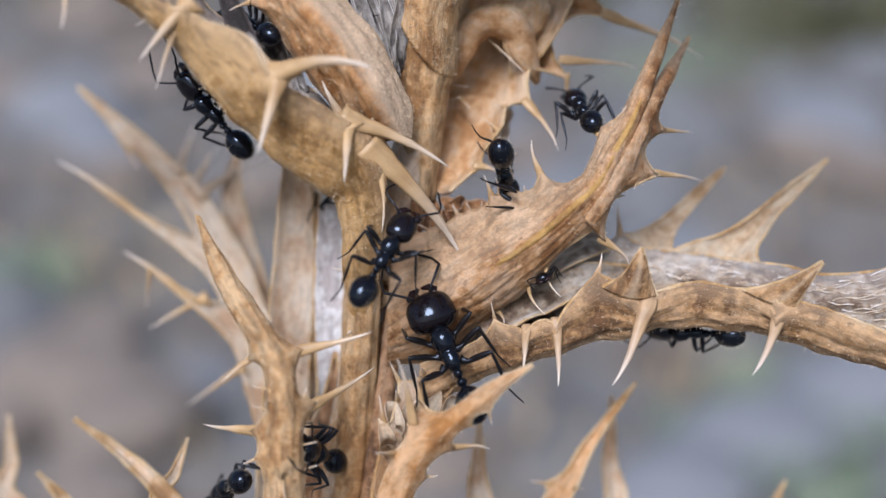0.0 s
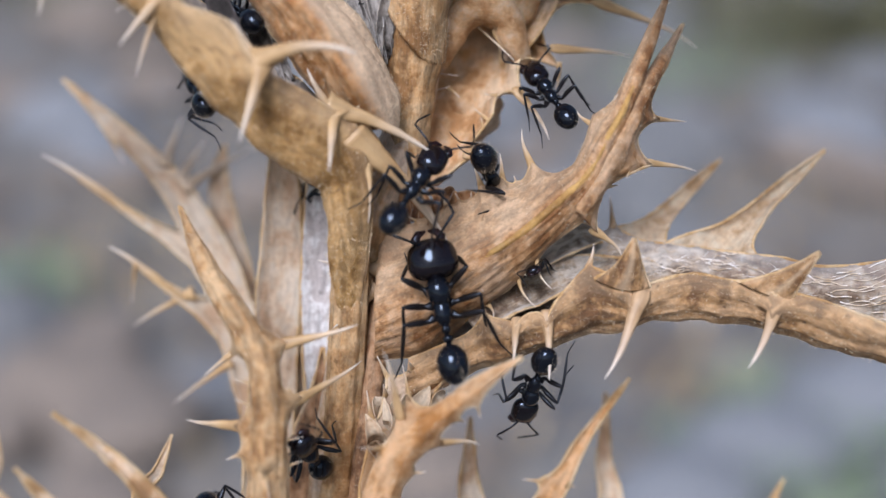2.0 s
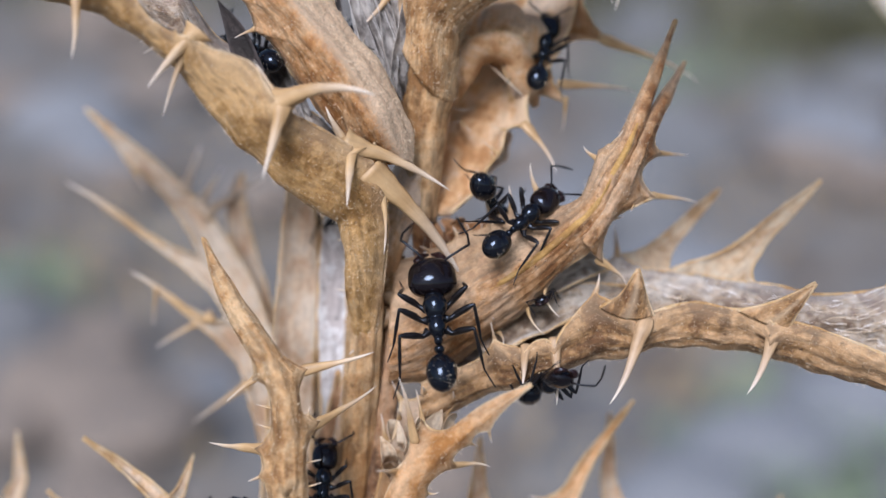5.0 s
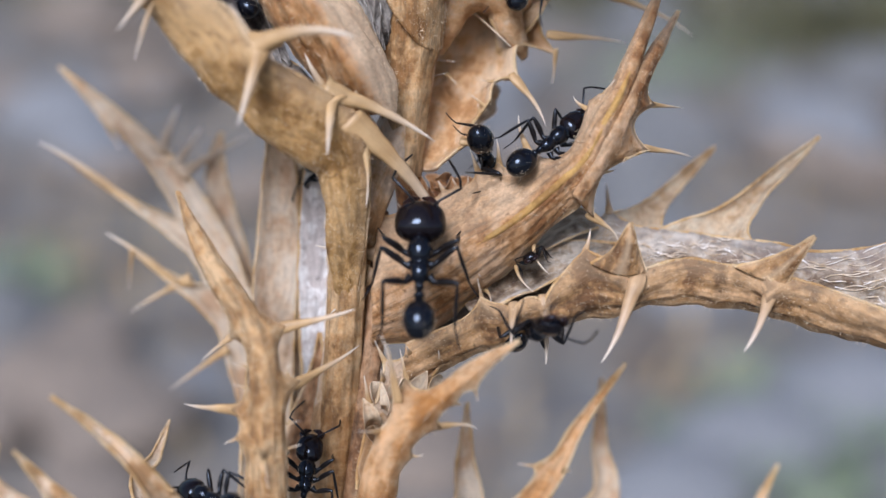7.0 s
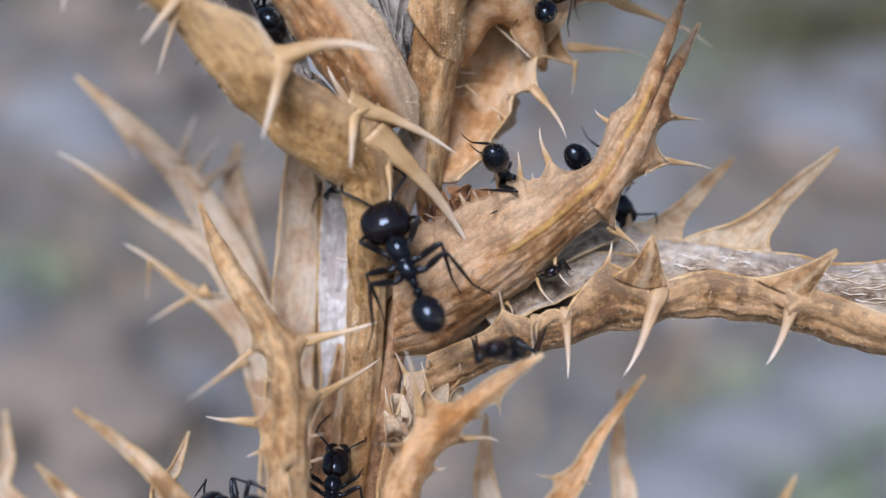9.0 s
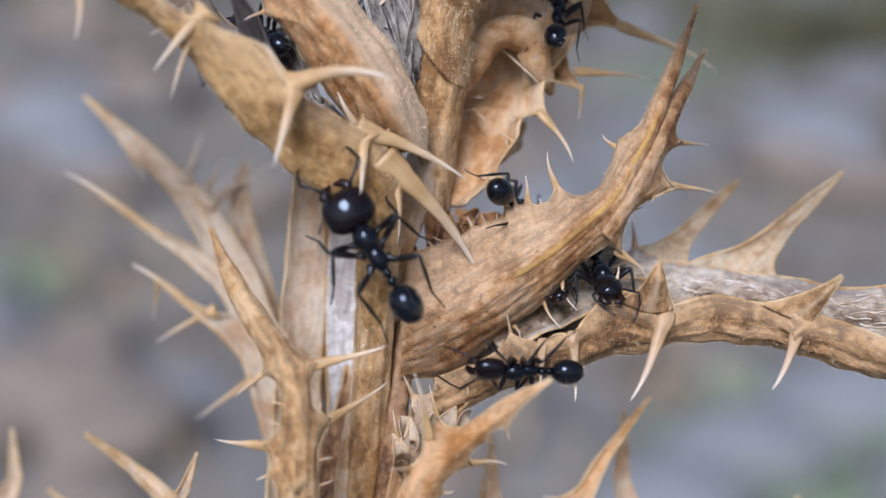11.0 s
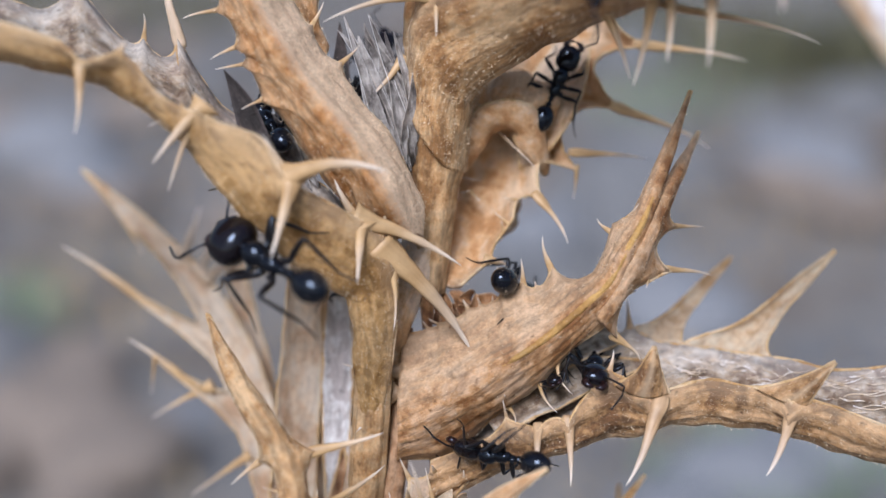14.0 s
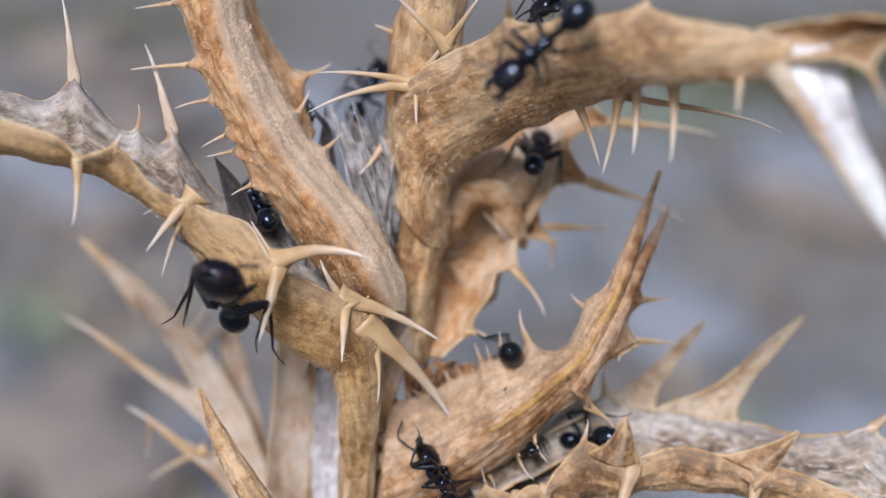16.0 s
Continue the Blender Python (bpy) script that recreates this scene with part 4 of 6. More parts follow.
def right_leaf():
    leaf = fold("leaf", thistle, [WOOL, RIBBED],
                [(-1.5, 74.0, -7.5), (1.4, 73.2, -6.2), (4.3, 72.4, -4.8), (7.1, 72.0, -3.5), (9.5, 72.0, -2.3), (11.4, 72.0, -2.1), (14.0, 72.4, -2.3), (16.2, 72.4, -2.1), (18.6, 72.2, -2.5), (21.1, 72.0, -2.6), (23.4, 71.4, -3.6), (26.5, 70.5, -4.8), (29.9, 69.5, -6.1)],
                [(-1.5, 75.0, -9.9), (1.5, 74.4, -8.3), (4.4, 74.0, -7.2), (7.3, 73.8, -6.1), (9.7, 73.8, -5.4), (11.7, 73.8, -5.0), (14.3, 73.8, -4.6), (16.5, 73.8, -4.5), (19.0, 73.8, -4.8), (21.5, 73.6, -5.3), (23.9, 73.2, -5.9), (27.2, 72.5, -6.8), (30.8, 71.5, -8.0)],
                [(-1.5, 77.5, -5.6), (1.6, 77.5, -4.5), (4.6, 77.5, -3.3), (7.7, 77.5, -1.8), (10.2, 77.5, -0.3), (12.4, 77.5, 0.1), (15.0, 77.4, -0.2), (17.3, 77.2, -0.4), (19.8, 76.8, -0.8), (22.3, 76.0, -1.1), (24.6, 75.2, -1.7), (28.1, 74.6, -2.1), (31.9, 74.0, -2.5)],
                sharp=0.1, thick=0.4, count=150, across=27, ridge=0.03, ridges=6, wave=0.08, fuzz=3000, label="long trough-shaped dried leaf, brown outside and white-woolly inside")
    S = lambda *a, **k: spine(leaf, *a, mat=SPINE_TAN, **k)
    for edge, rib, steep in (([(10.4, 77.6, 0.1), (12.2, 78.0, 0.9), (14.0, 79.0, 1.4), (15.9, 80.5, 2.5), (18.0, 82.0, 4.2), (20.4, 83.4, 5.9)], [(13.2, 78.0, -1.1), (14.1, 78.4, 0.1), (15.1, 79.6, 1.1), (16.5, 81.0, 2.5), (18.4, 82.4, 4.1), (20.4, 83.4, 5.85)],
                              [(15.4, 77.4, -1.1), (15.4, 77.8, -0.2), (15.8, 79.0, 0.9), (17.0, 80.6, 2.4), (18.6, 82.0, 4.0), (20.4, 83.4, 5.8)]),
                             ([(15.2, 77.4, -0.2), (17.1, 77.4, 0.5), (19.1, 77.6, 1.1), (21.0, 78.0, 2.3), (23.6, 79.0, 4.2), (26.7, 80.0, 6.25)], [(18.5, 77.4, -0.9), (19.5, 77.8, 0.1), (20.8, 78.2, 1.1), (22.1, 78.6, 2.4), (24.2, 79.4, 4.1), (26.7, 80.0, 6.2)],
                              [(21.2, 76.4, -1.2), (20.9, 76.8, -0.2), (21.6, 77.4, 1.0), (22.8, 78.0, 2.5), (24.6, 79.0, 4.1), (26.7, 80.0, 6.15)])):
        fold("leaf_lobe", leaf, [LOBE, LOBE], edge, rib, steep, sharp=0.2, thick=0.28, count=40, across=13, wave=0.07, fuzz=150, label="pale saw-tooth lobe running out into a spine")
    S((12.0, 77.6, 0.6), (11.8, 78.0, 3.0), 0.45, flare=1.0, edge="back")
    S((28.3, 74.6, -2.1), (31.9, 75.0, 0.4), 0.8, flare=1.4, edge="back")
    for edge, rib, steep in (([(10.0, 72.1, -2.4), (11.4, 71.6, -1.5), (12.2, 70.9, 0.1)], [(11.6, 71.7, -3.0), (12.0, 71.2, -1.6), (12.25, 70.9, 0.1)], [(13.4, 72.2, -2.9), (12.8, 71.8, -1.5), (12.3, 70.9, 0.1)]),
                             ([(18.8, 72.1, -2.6), (21.0, 71.5, -2.0), (23.1, 70.0, -0.75)], [(20.6, 71.8, -3.4), (21.8, 71.2, -2.4), (23.15, 70.0, -0.8)], [(22.0, 71.9, -4.0), (22.2, 71.3, -2.9), (23.15, 70.0, -0.85)])):
        fold("leaf_lobe", leaf, [RIBBED, RIBBED], edge, rib, steep, sharp=0.2, thick=0.25, count=26, across=11, wave=0.06, fuzz=60)
    S((12.9, 72.2, -3.2), (10.3, 70.0, -8.3), 1.15, (0.5, 0, -0.2), flare=0.6, edge="face")
    S((21.3, 72.0, -3.4), (18.7, 69.5, -7.6), 1.15, (0.4, 0, -0.3), flare=0.6, edge="face")
    S((5.4, 72.2, -4.5), (4.9, 70.5, -7.4), 0.75, (0.1, 0, 0), flare=0.6, edge="front")
    S((7.0, 72.0, -3.6), (7.1, 71.0, -8.5), 0.8, (0.2, 0, 0), flare=0.6, edge="front")
    S((9.6, 72.0, -2.2), (10.0, 72.5, -0.2), 0.45, (0.15, 0, -0.1), flare=1.0, edge="front")
    S((3.3, 72.6, -5.2), (3.0, 71.8, -3.3), 0.3, edge="front")
    wool(leaf, 480, 31, rows=(0.25, 1.0), cols=(0.02, 0.98))
    # pale papery lining between this leaf and the horn-shaped one
    blade("leaf_lining", leaf, [WOOL, STRAW_PALE], [(6.0, 75.5, -1.8), (8.0, 75.6, -0.4), (9.6, 76.0, 0.3), (11.0, 76.8, 0.2)], [0.4, 0.8, 0.8, 0.3], (0.2, -1, 0.3), arc=50, count=24)
    blade("leaf_lining", leaf, [WOOL, WOOL], [(2.4, 74.6, -5.2), (5.3, 75.0, -3.4), (9.1, 75.6, -2.0), (13.3, 76.4, -1.3)], [1.0, 1.3, 1.0, 0.1], (0, -0.9, 0.45), arc=40, count=30, wave=0.25)
    return leaf


def low_left_leaf():
    leaf = fold("leaf", thistle, [STALK, STALK],
                [(-10.9, 70.6, -24.0), (-10.7, 69.6, -17.5), (-10.6, 69.1, -13.2), (-10.4, 68.9, -10.1), (-10.5, 68.9, -7.5), (-11.3, 69.3, -6.0), (-12.8, 69.8, -3.6), (-14.1, 70.4, -1.2), (-15.2, 71.0, 2.1)],
                [(-9.3, 69.6, -24.0), (-9.3, 68.6, -17.1), (-9.4, 68.2, -13.0), (-9.4, 68.0, -9.9), (-9.7, 68.0, -7.4), (-10.4, 68.2, -5.8), (-11.8, 68.8, -3.7), (-13.4, 69.8, -1.2), (-15.2, 71.0, 2.1)],
                [(-8.4, 70.6, -24.0), (-8.5, 69.6, -17.5), (-8.5, 69.1, -13.2), (-8.7, 68.9, -10.1), (-9.1, 68.9, -7.5), (-9.9, 69.3, -5.6), (-11.2, 69.8, -3.8), (-13.2, 70.4, -1.2), (-15.1, 71.0, 2.0)],
                sharp=0.15, count=90, across=21, ridge=0.03, ridges=5, wave=0.05, fuzz=1500, label="upright tan dried leaf ending in a long spine")
    S = lambda *a, **k: spine(leaf, *a, **k)
    S((-9.2, 69.0, -6.2), (-4.3, 69.5, -5.0), 0.75, (0.1, 0, -0.2), flare=0.35)
    S((-11.4, 69.2, -6.5), (-13.3, 69.0, -8.0), 0.5, (0.1, 0, 0.2), flare=0.4)
    S((-8.3, 69.4, -9.9), (-4.3, 72.5, -7.4), 0.7, (0.2, 0, -0.2), flare=0.35)
    S((-8.4, 69.0, -9.5), (-8.2, 69.0, -8.3), 0.3)
    S((-10.8, 69.6, -11.0), (-14.8, 71.0, -10.8), 0.75, (0, 0, -0.2), flare=0.45)
    S((-10.9, 69.0, -12.4), (-12.0, 69.0, -12.9), 0.35)
    S((-9.5, 68.2, -12.6), (-9.2, 67.6, -15.2), 0.35, (-0.1, 0, 0), edge="face")
    for x in ((-10.9, 69.0, -8.4), (-10.9, 69.0, -9.6), (-8.1, 69.0, -11.8), (-8.1, 69.0, -13.2)):
        S(x, (x[0] + (0.6 if x[0] > -9 else -0.6), x[1], x[2] + 0.25), 0.14)
    return leaf


def back_left_leaf():
    leaf = blade("leaf", thistle, [PALE_THIN, PALE_THIN], [(-10.9, 84.0, -17.3), (-12.8, 84.5, -10.7), (-14.4, 85.0, -5.0), (-16.5, 85.5, 0.0), (-19.7, 86.5, 4.7), (-23.9, 88.0, 8.7), (-28.4, 89.5, 12.6)],
                 [1.2, 1.3, 1.35, 1.2, 0.85, 0.55, 0.04], (-0.1, -0.8, 0.55), arc=50, count=44, fuzz=300, label="pale upright dried leaf with long spines")
    S = lambda *a, **k: spine(leaf, *a, **k)
    fin(leaf, (-17.3, 85.5, -0.6), (-29.0, 86.5, 6.6), 0.7, 1.2, "", bend=(0.1, 0, 0.3))
    fin(leaf, (-15.5, 84.5, -5.8), (-23.2, 83.5, -0.2), 0.6, 1.1, "", bend=(0.1, 0, 0.25))
    S((-18.1, 88.0, 4.8), (-17.5, 89.5, 8.0), 0.6, flare=0, mat=SPINE_GREY)
    S((-19.8, 89.0, 6.2), (-19.6, 91.0, 9.9), 0.6, flare=0, mat=SPINE_GREY)
    S((-16.8, 89.0, 4.8), (-14.0, 91.0, 7.6), 0.6, flare=0, mat=SPINE_GREY)
    S((-18.3, 85.0, -2.9), (-21.8, 85.0, -6.0), 0.5, (0, 0, 0.15), flare=0)
    S((-20.2, 85.0, -2.0), (-21.9, 85.0, -4.3), 0.3, flare=0)
    S((-15.5, 84.5, -8.7), (-18.9, 85.0, -11.6), 0.4, flare=0)
    S((-24.6, 88.0, 9.1), (-23.3, 88.0, 6.1), 0.5, flare=1.5)
    inner = blade("leaf_lobe", thistle, [PALE_THIN, PALE_THIN], [(-13.3, 86.5, -8.5), (-14.1, 87.0, -3.4), (-15.4, 87.5, 0.9), (-16.2, 88.5, 4.8), (-16.0, 89.5, 7.5)], [0.6, 0.9, 0.9, 0.6, 0.1], (0, -1, 0), arc=40, count=30)
    return leaf


def low_right_leaf():
    leaf = blade("leaf", thistle, [STRAW_PALE, STRAW], [(-5, 74, -24), (-3.4, 70.5, -18.0), (-2.7, 69.3, -14.3), (-1.3, 68.6, -11.8), (0.9, 67.8, -9.8), (3.2, 67.2, -8.0), (5.2, 66.7, -6.7)],
                 [1.1, 1.0, 0.8, 0.62, 0.46, 0.32, 0.03], (-0.1, 1, -0.3), arc=70, count=48, ridge=0.1, ridges=3, fuzz=900, label="tan dried leaf sweeping up to a spine")
    S = lambda *a, **k: spine(leaf, *a, **k)
    S((-1.6, 68.0, -11.2), (-2.7, 67.5, -6.4), 0.6, (0.3, 0, 0), flare=0.4)
    S((-2.4, 68.2, -12.4), (-4.0, 67.2, -11.9), 0.5, flare=0.4)
    S((-0.6, 69.6, -11.7), (2.9, 70.0, -12.2), 0.6, (0.1, 0, 0.45), flare=0.8)
    S((1.2, 68.6, -10.0), (2.1, 68.8, -10.7), 0.3)
    S((2.6, 68.0, -8.8), (2.9, 68.2, -10.4), 0.3)
    S((-1.9, 69.6, -13.6), (-0.3, 69.8, -13.7), 0.3, (0, 0, -0.2))
    S((-0.8, 72.0, -10.6), (-1.8, 73.0, -7.7), 0.35)
    sheath = blade("leaf_lobe", thistle, [STRAW_PALE, STRAW_PALE], [(-3.5, 75.0, -16.9), (-2.7, 75.0, -12.8), (-0.9, 74.5, -9.5), (2.0, 74.0, -7.6)], [1.2, 1.1, 0.9, 0.5], (0.2, -1, 0.3), arc=40, count=30, wave=0.25, fuzz=300)
    for foot, point in (((-3.1, 74.0, -9.4), (-3.4, 73.5, -7.2)), ((-2.3, 74.0, -10.1), (-3.0, 73.0, -8.9)), ((-0.9, 74.0, -9.0), (-1.4, 73.0, -7.5)), ((-3.4, 74.0, -12.3), (-4.1, 74.0, -9.4)), ((0.6, 73.0, -8.9), (0.6, 73.0, -7.8))):
        spine(sheath, foot, point, 0.45)
    return leaf


def torn_strips():
    """Curled papery shreds of the sheath round the stem below the long leaves."""
    rnd = random.Random(21)
    for k in range(26):
        low = rnd.uniform(-16.0, -10.6)
        foot = np.array((rnd.uniform(-3.8, -2.0 + 0.4 * (low + 16.0)), rnd.uniform(73.4, 75.2), low))
        lean = rnd.uniform(-0.5, 0.4)
        size = rnd.uniform(1.6, 3.0)
        tip = foot + np.array((lean * size, rnd.uniform(-1.4, 0.2), size * rnd.uniform(0.5, 1.0)))
        mid = (foot + tip) / 2 + np.array((rnd.gauss(0, 0.5), rnd.gauss(-0.5, 0.3), rnd.gauss(0.2, 0.4)))
        blade("sheath_shred", thistle, [LOBE, rnd.choice((STRAW_PALE, LOBE, STALK))], [tuple(foot), tuple(mid), tuple(tip)], [rnd.uniform(0.3, 0.6), rnd.uniform(0.25, 0.6), 0.03], (rnd.uniform(-1, 1), -1, rnd.uniform(-0.4, 0.4)), arc=65, thick=0.08, count=16, across=7, wave=0.3)


def thorn_leaf(mat, root, foot, tip, w, label, bow=(0, 0, 0)):
    """A low narrow leaf that rises from the stem's foot and runs out into a long spine."""
    root, foot, tip, bow = (np.array(q, float) for q in (root, foot, tip, bow))
    path = [root, (root * 0.45 + foot * 0.55) + np.array([0, 0, -1.0]), foot, (foot + tip) / 2 + bow, tip]
    return blade("leaf", thistle, [mat, mat], [tuple(q) for q in path], [1.3, 1.3, w, w * 0.5, 0.03], (0.2, -1, 0.7), arc=60, count=40, across=11, label=label)


def base_spines():
    """Lower leaves of which only the long spines rise into view."""
    low = thorn_leaf(STRAW_PALE, (-8, 78, -30), (-16.0, 67.5, -14.9), (-21.1, 65.8, -9.7), 0.55, "pale lower leaf ending in a long spine", (0.1, 0, 0.3))
    spine(low, (-15.2, 68.0, -15.8), (-16.4, 67.5, -14.2), 0.2)
    thorn_leaf(PALE_THIN, (-8, 80, -30), (-18.1, 74.0, -16.9), (-17.3, 78.0, -12.8), 0.55, "pale lower leaf ending in a straight spine")
    thorn_leaf(STRAW_PALE, (-8, 78, -31), (-20.2, 66.0, -16.0), (-22.9, 65.0, -12.6), 0.5, "pale lower leaf ending in a slender spine")
    right = thorn_leaf(STRAW, (-6, 82, -30), (7.5, 80.0, -18.0), (13.4, 80.0, -9.3), 0.7, "brown lower leaf ending in a long spine", (-0.2, 0, 0.2))
    spine(right, (8.1, 80.0, -16.8), (6.0, 80.0, -16.1), 0.3)
    spine(right, (8.9, 80.0, -16.1), (9.7, 80.0, -16.7), 0.25)
    thorn_leaf(PALE_THIN, (-6, 84, -30), (11.9, 84.0, -20.2), (12.6, 86.0, -11.0), 0.95, "pale lower leaf ending in a straight spine")
    thorn_leaf(PALE_THIN, (-7, 82, -30), (2.2, 80.0, -20.0), (2.6, 82.0, -12.2), 1.1, "pale lower leaf ending in a straight spine")
    thorn_leaf(STRAW_PALE, (-6, 84, -31), (21.7, 84.0, -23.1), (25.6, 86.0, -17.3), 0.6, "pale lower leaf ending in a straight spine")
    thorn_leaf(PALE_THIN, (-9, 86, -31), (-32.0, 86.0, -19.4), (-33.2, 88.0, -12.7), 0.8, "pale lower leaf far behind the stem")


def front_branch():
    leaf = fold("leaf", thistle, [WOOL, STALK],
                [(-3.1, 73.4, 15.9), (-2.8, 72.6, 18.5), (-2.4, 71.0, 20.6), (-0.8, 69.0, 22.2), (2.3, 66.5, 23.4), (5.7, 63.0, 23.5), (9.2, 60.0, 23.4), (12.5, 58.0, 22.9), (15.7, 56.5, 22.0), (17.6, 55.9, 21.4), (18.4, 55.9, 21.3)],
                [(-0.7, 73.2, 11.4), (-0.6, 72.4, 14.7), (0.7, 71.6, 17.1), (3.6, 70.2, 18.7), (6.7, 68.0, 19.7), (9.3, 65.0, 20.2), (11.6, 61.6, 20.3), (13.4, 59.5, 20.1), (16.0, 57.8, 19.9), (17.9, 56.8, 20.1), (18.7, 56.5, 20.5)],
                [(0.8, 77.0, 12.4), (1.1, 76.6, 15.5), (2.1, 76.0, 18.0), (4.8, 75.0, 19.8), (7.9, 73.0, 21.2), (10.6, 70.0, 22.1), (12.9, 66.0, 22.6), (14.9, 63.0, 22.5), (17.3, 61.0, 22.1), (18.6, 58.8, 22.0), (19.2, 57.2, 21.6)],
                sharp=0.0, thick=0.4, count=120, across=27, ridge=0.01, ridges=5, wave=0.06, fuzz=6500, label="tan trough-shaped leaf reaching towards the viewer")
    S = lambda *a, **k: spine(leaf, *a, **k)
    lobe = fold("leaf_lobe", leaf, [FELT, FELT], [(18.1, 57.4, 21.3), (18.2, 56.4, 19.7), (18.9, 55.0, 17.7), (19.7, 53.8, 15.5), (20.8, 52.6, 12.8), (21.9, 51.8, 10.6)], [(19.1, 56.4, 20.9), (19.3, 55.6, 19.3), (19.8, 54.3, 17.5), (20.3, 53.2, 15.6), (21.2, 52.2, 12.9), (21.9, 51.7, 10.6)],
                [(21.4, 56.6, 21.0), (21.2, 55.9, 19.5), (21.1, 54.8, 17.7), (21.2, 53.7, 15.8), (21.8, 52.5, 13.3), (22.0, 51.8, 10.6)], sharp=0.25, thick=0.25, count=44, across=15, wave=0.05, fuzz=120, label="bleached white spine-tipped lobe")
    tube("lobe_edge", lobe, LOBE, [(17.2, 57.6, 21.6), (17.8, 56.6, 20.1), (18.3, 55.7, 18.7), (18.8, 54.8, 17.4), (19.6, 53.6, 15.2), (20.7, 52.5, 12.7), (21.7, 51.9, 10.9)], [0.75, 0.7, 0.55, 0.42, 0.3, 0.2, 0.05], count=40, sides=12, rough=0.1)
    wing = fold("leaf_lobe", leaf, [RIBBED, LOBE], [(17.2, 57.6, 22.2), (19.1, 56.0, 22.2), (20.2, 55.0, 22.1), (21.5, 54.4, 22.1), (23.2, 53.8, 21.8)], [(17.2, 57.4, 21.3), (19.4, 56.8, 21.3), (20.7, 56.4, 21.3), (21.9, 55.6, 21.4), (23.6, 54.8, 21.5)],
                [(17.2, 56.4, 20.3), (19.0, 55.0, 20.1), (20.1, 54.2, 20.0), (21.3, 53.6, 20.3), (23.1, 53.0, 20.9)], sharp=0.1, thick=0.22, count=40, across=15, wave=0.06, fuzz=120, label="pale hollow lobe with bleached rims")
    spine(wing, (21.2, 54.0, 20.4), (22.4, 53.4, 17.2), 0.4, (0.2, 0, 0))
    S((16.2, 57.5, 20.1), (15.9, 57.0, 17.5), 0.56, flare=0, edge="face")
    S((13.4, 62.0, 20.7), (13.3, 61.5, 15.5), 0.88, (0.2, 0, 0), flare=0, edge="face")
    S((11.6, 64.0, 20.4), (11.5, 63.5, 16.2), 0.80, (0.2, 0, 0), flare=0, edge="face")
    S((10.8, 66.0, 19.4), (10.0, 65.5, 15.2), 0.72, (0.2, 0, 0), flare=0, edge="face")
    S((8.7, 67.0, 19.2), (10.1, 67.0, 15.9), 0.64, (0.1, 0, 0.2), flare=0, edge="face")
    S((10.6, 66.0, 20.1), (21.3, 67.0, 18.0), 0.8, (0.4, 0, 0.7), flare=0.35, edge="face")
    S((11.0, 60.0, 22.5), (12.0, 58.0, 24.9), 0.5)
    S((4.3, 62.0, 23.0), (4.1, 61.0, 25.3), 0.6)
    S((6.1, 62.0, 22.0), (8.4, 60.0, 24.1), 0.6)
    bud = lump("bud", thistle, STRAW, (-0.6, 75.0, 25.7), (2.3, 2.2, 2.6), (0, 0, 10), 0.1, seg=36, rings=24)
    B = lambda *a, **k: spine(bud, *a, **k)
    B((-1.2, 70.0, 21.5), (-7.5, 69.0, 22.1), 0.5, (0, 0, 0.3))
    B((-1.3, 70.0, 21.3), (-8.0, 69.0, 19.6), 0.6, (0, 0, 0.55), flare=1.4)
    B((-1.2, 69.8, 21.3), (-1.2, 69.0, 18.8), 0.4)
    B((-1.1, 69.8, 21.7), (1.1, 68.0, 24.4), 0.55, flare=1.4)
    B((0.7, 68.5, 23.7), (-2.8, 67.0, 26.9), 0.6)
    B((0.7, 68.5, 23.7), (3.1, 66.0, 26.7), 0.5)
    B((-2.6, 73.0, 25.5), (-4.0, 73.0, 26.1), 0.3)
    B((-3.4, 73.0, 18.1), (-5.4, 72.5, 15.6), 0.5, (0.1, 0, -0.1))
    return leaf


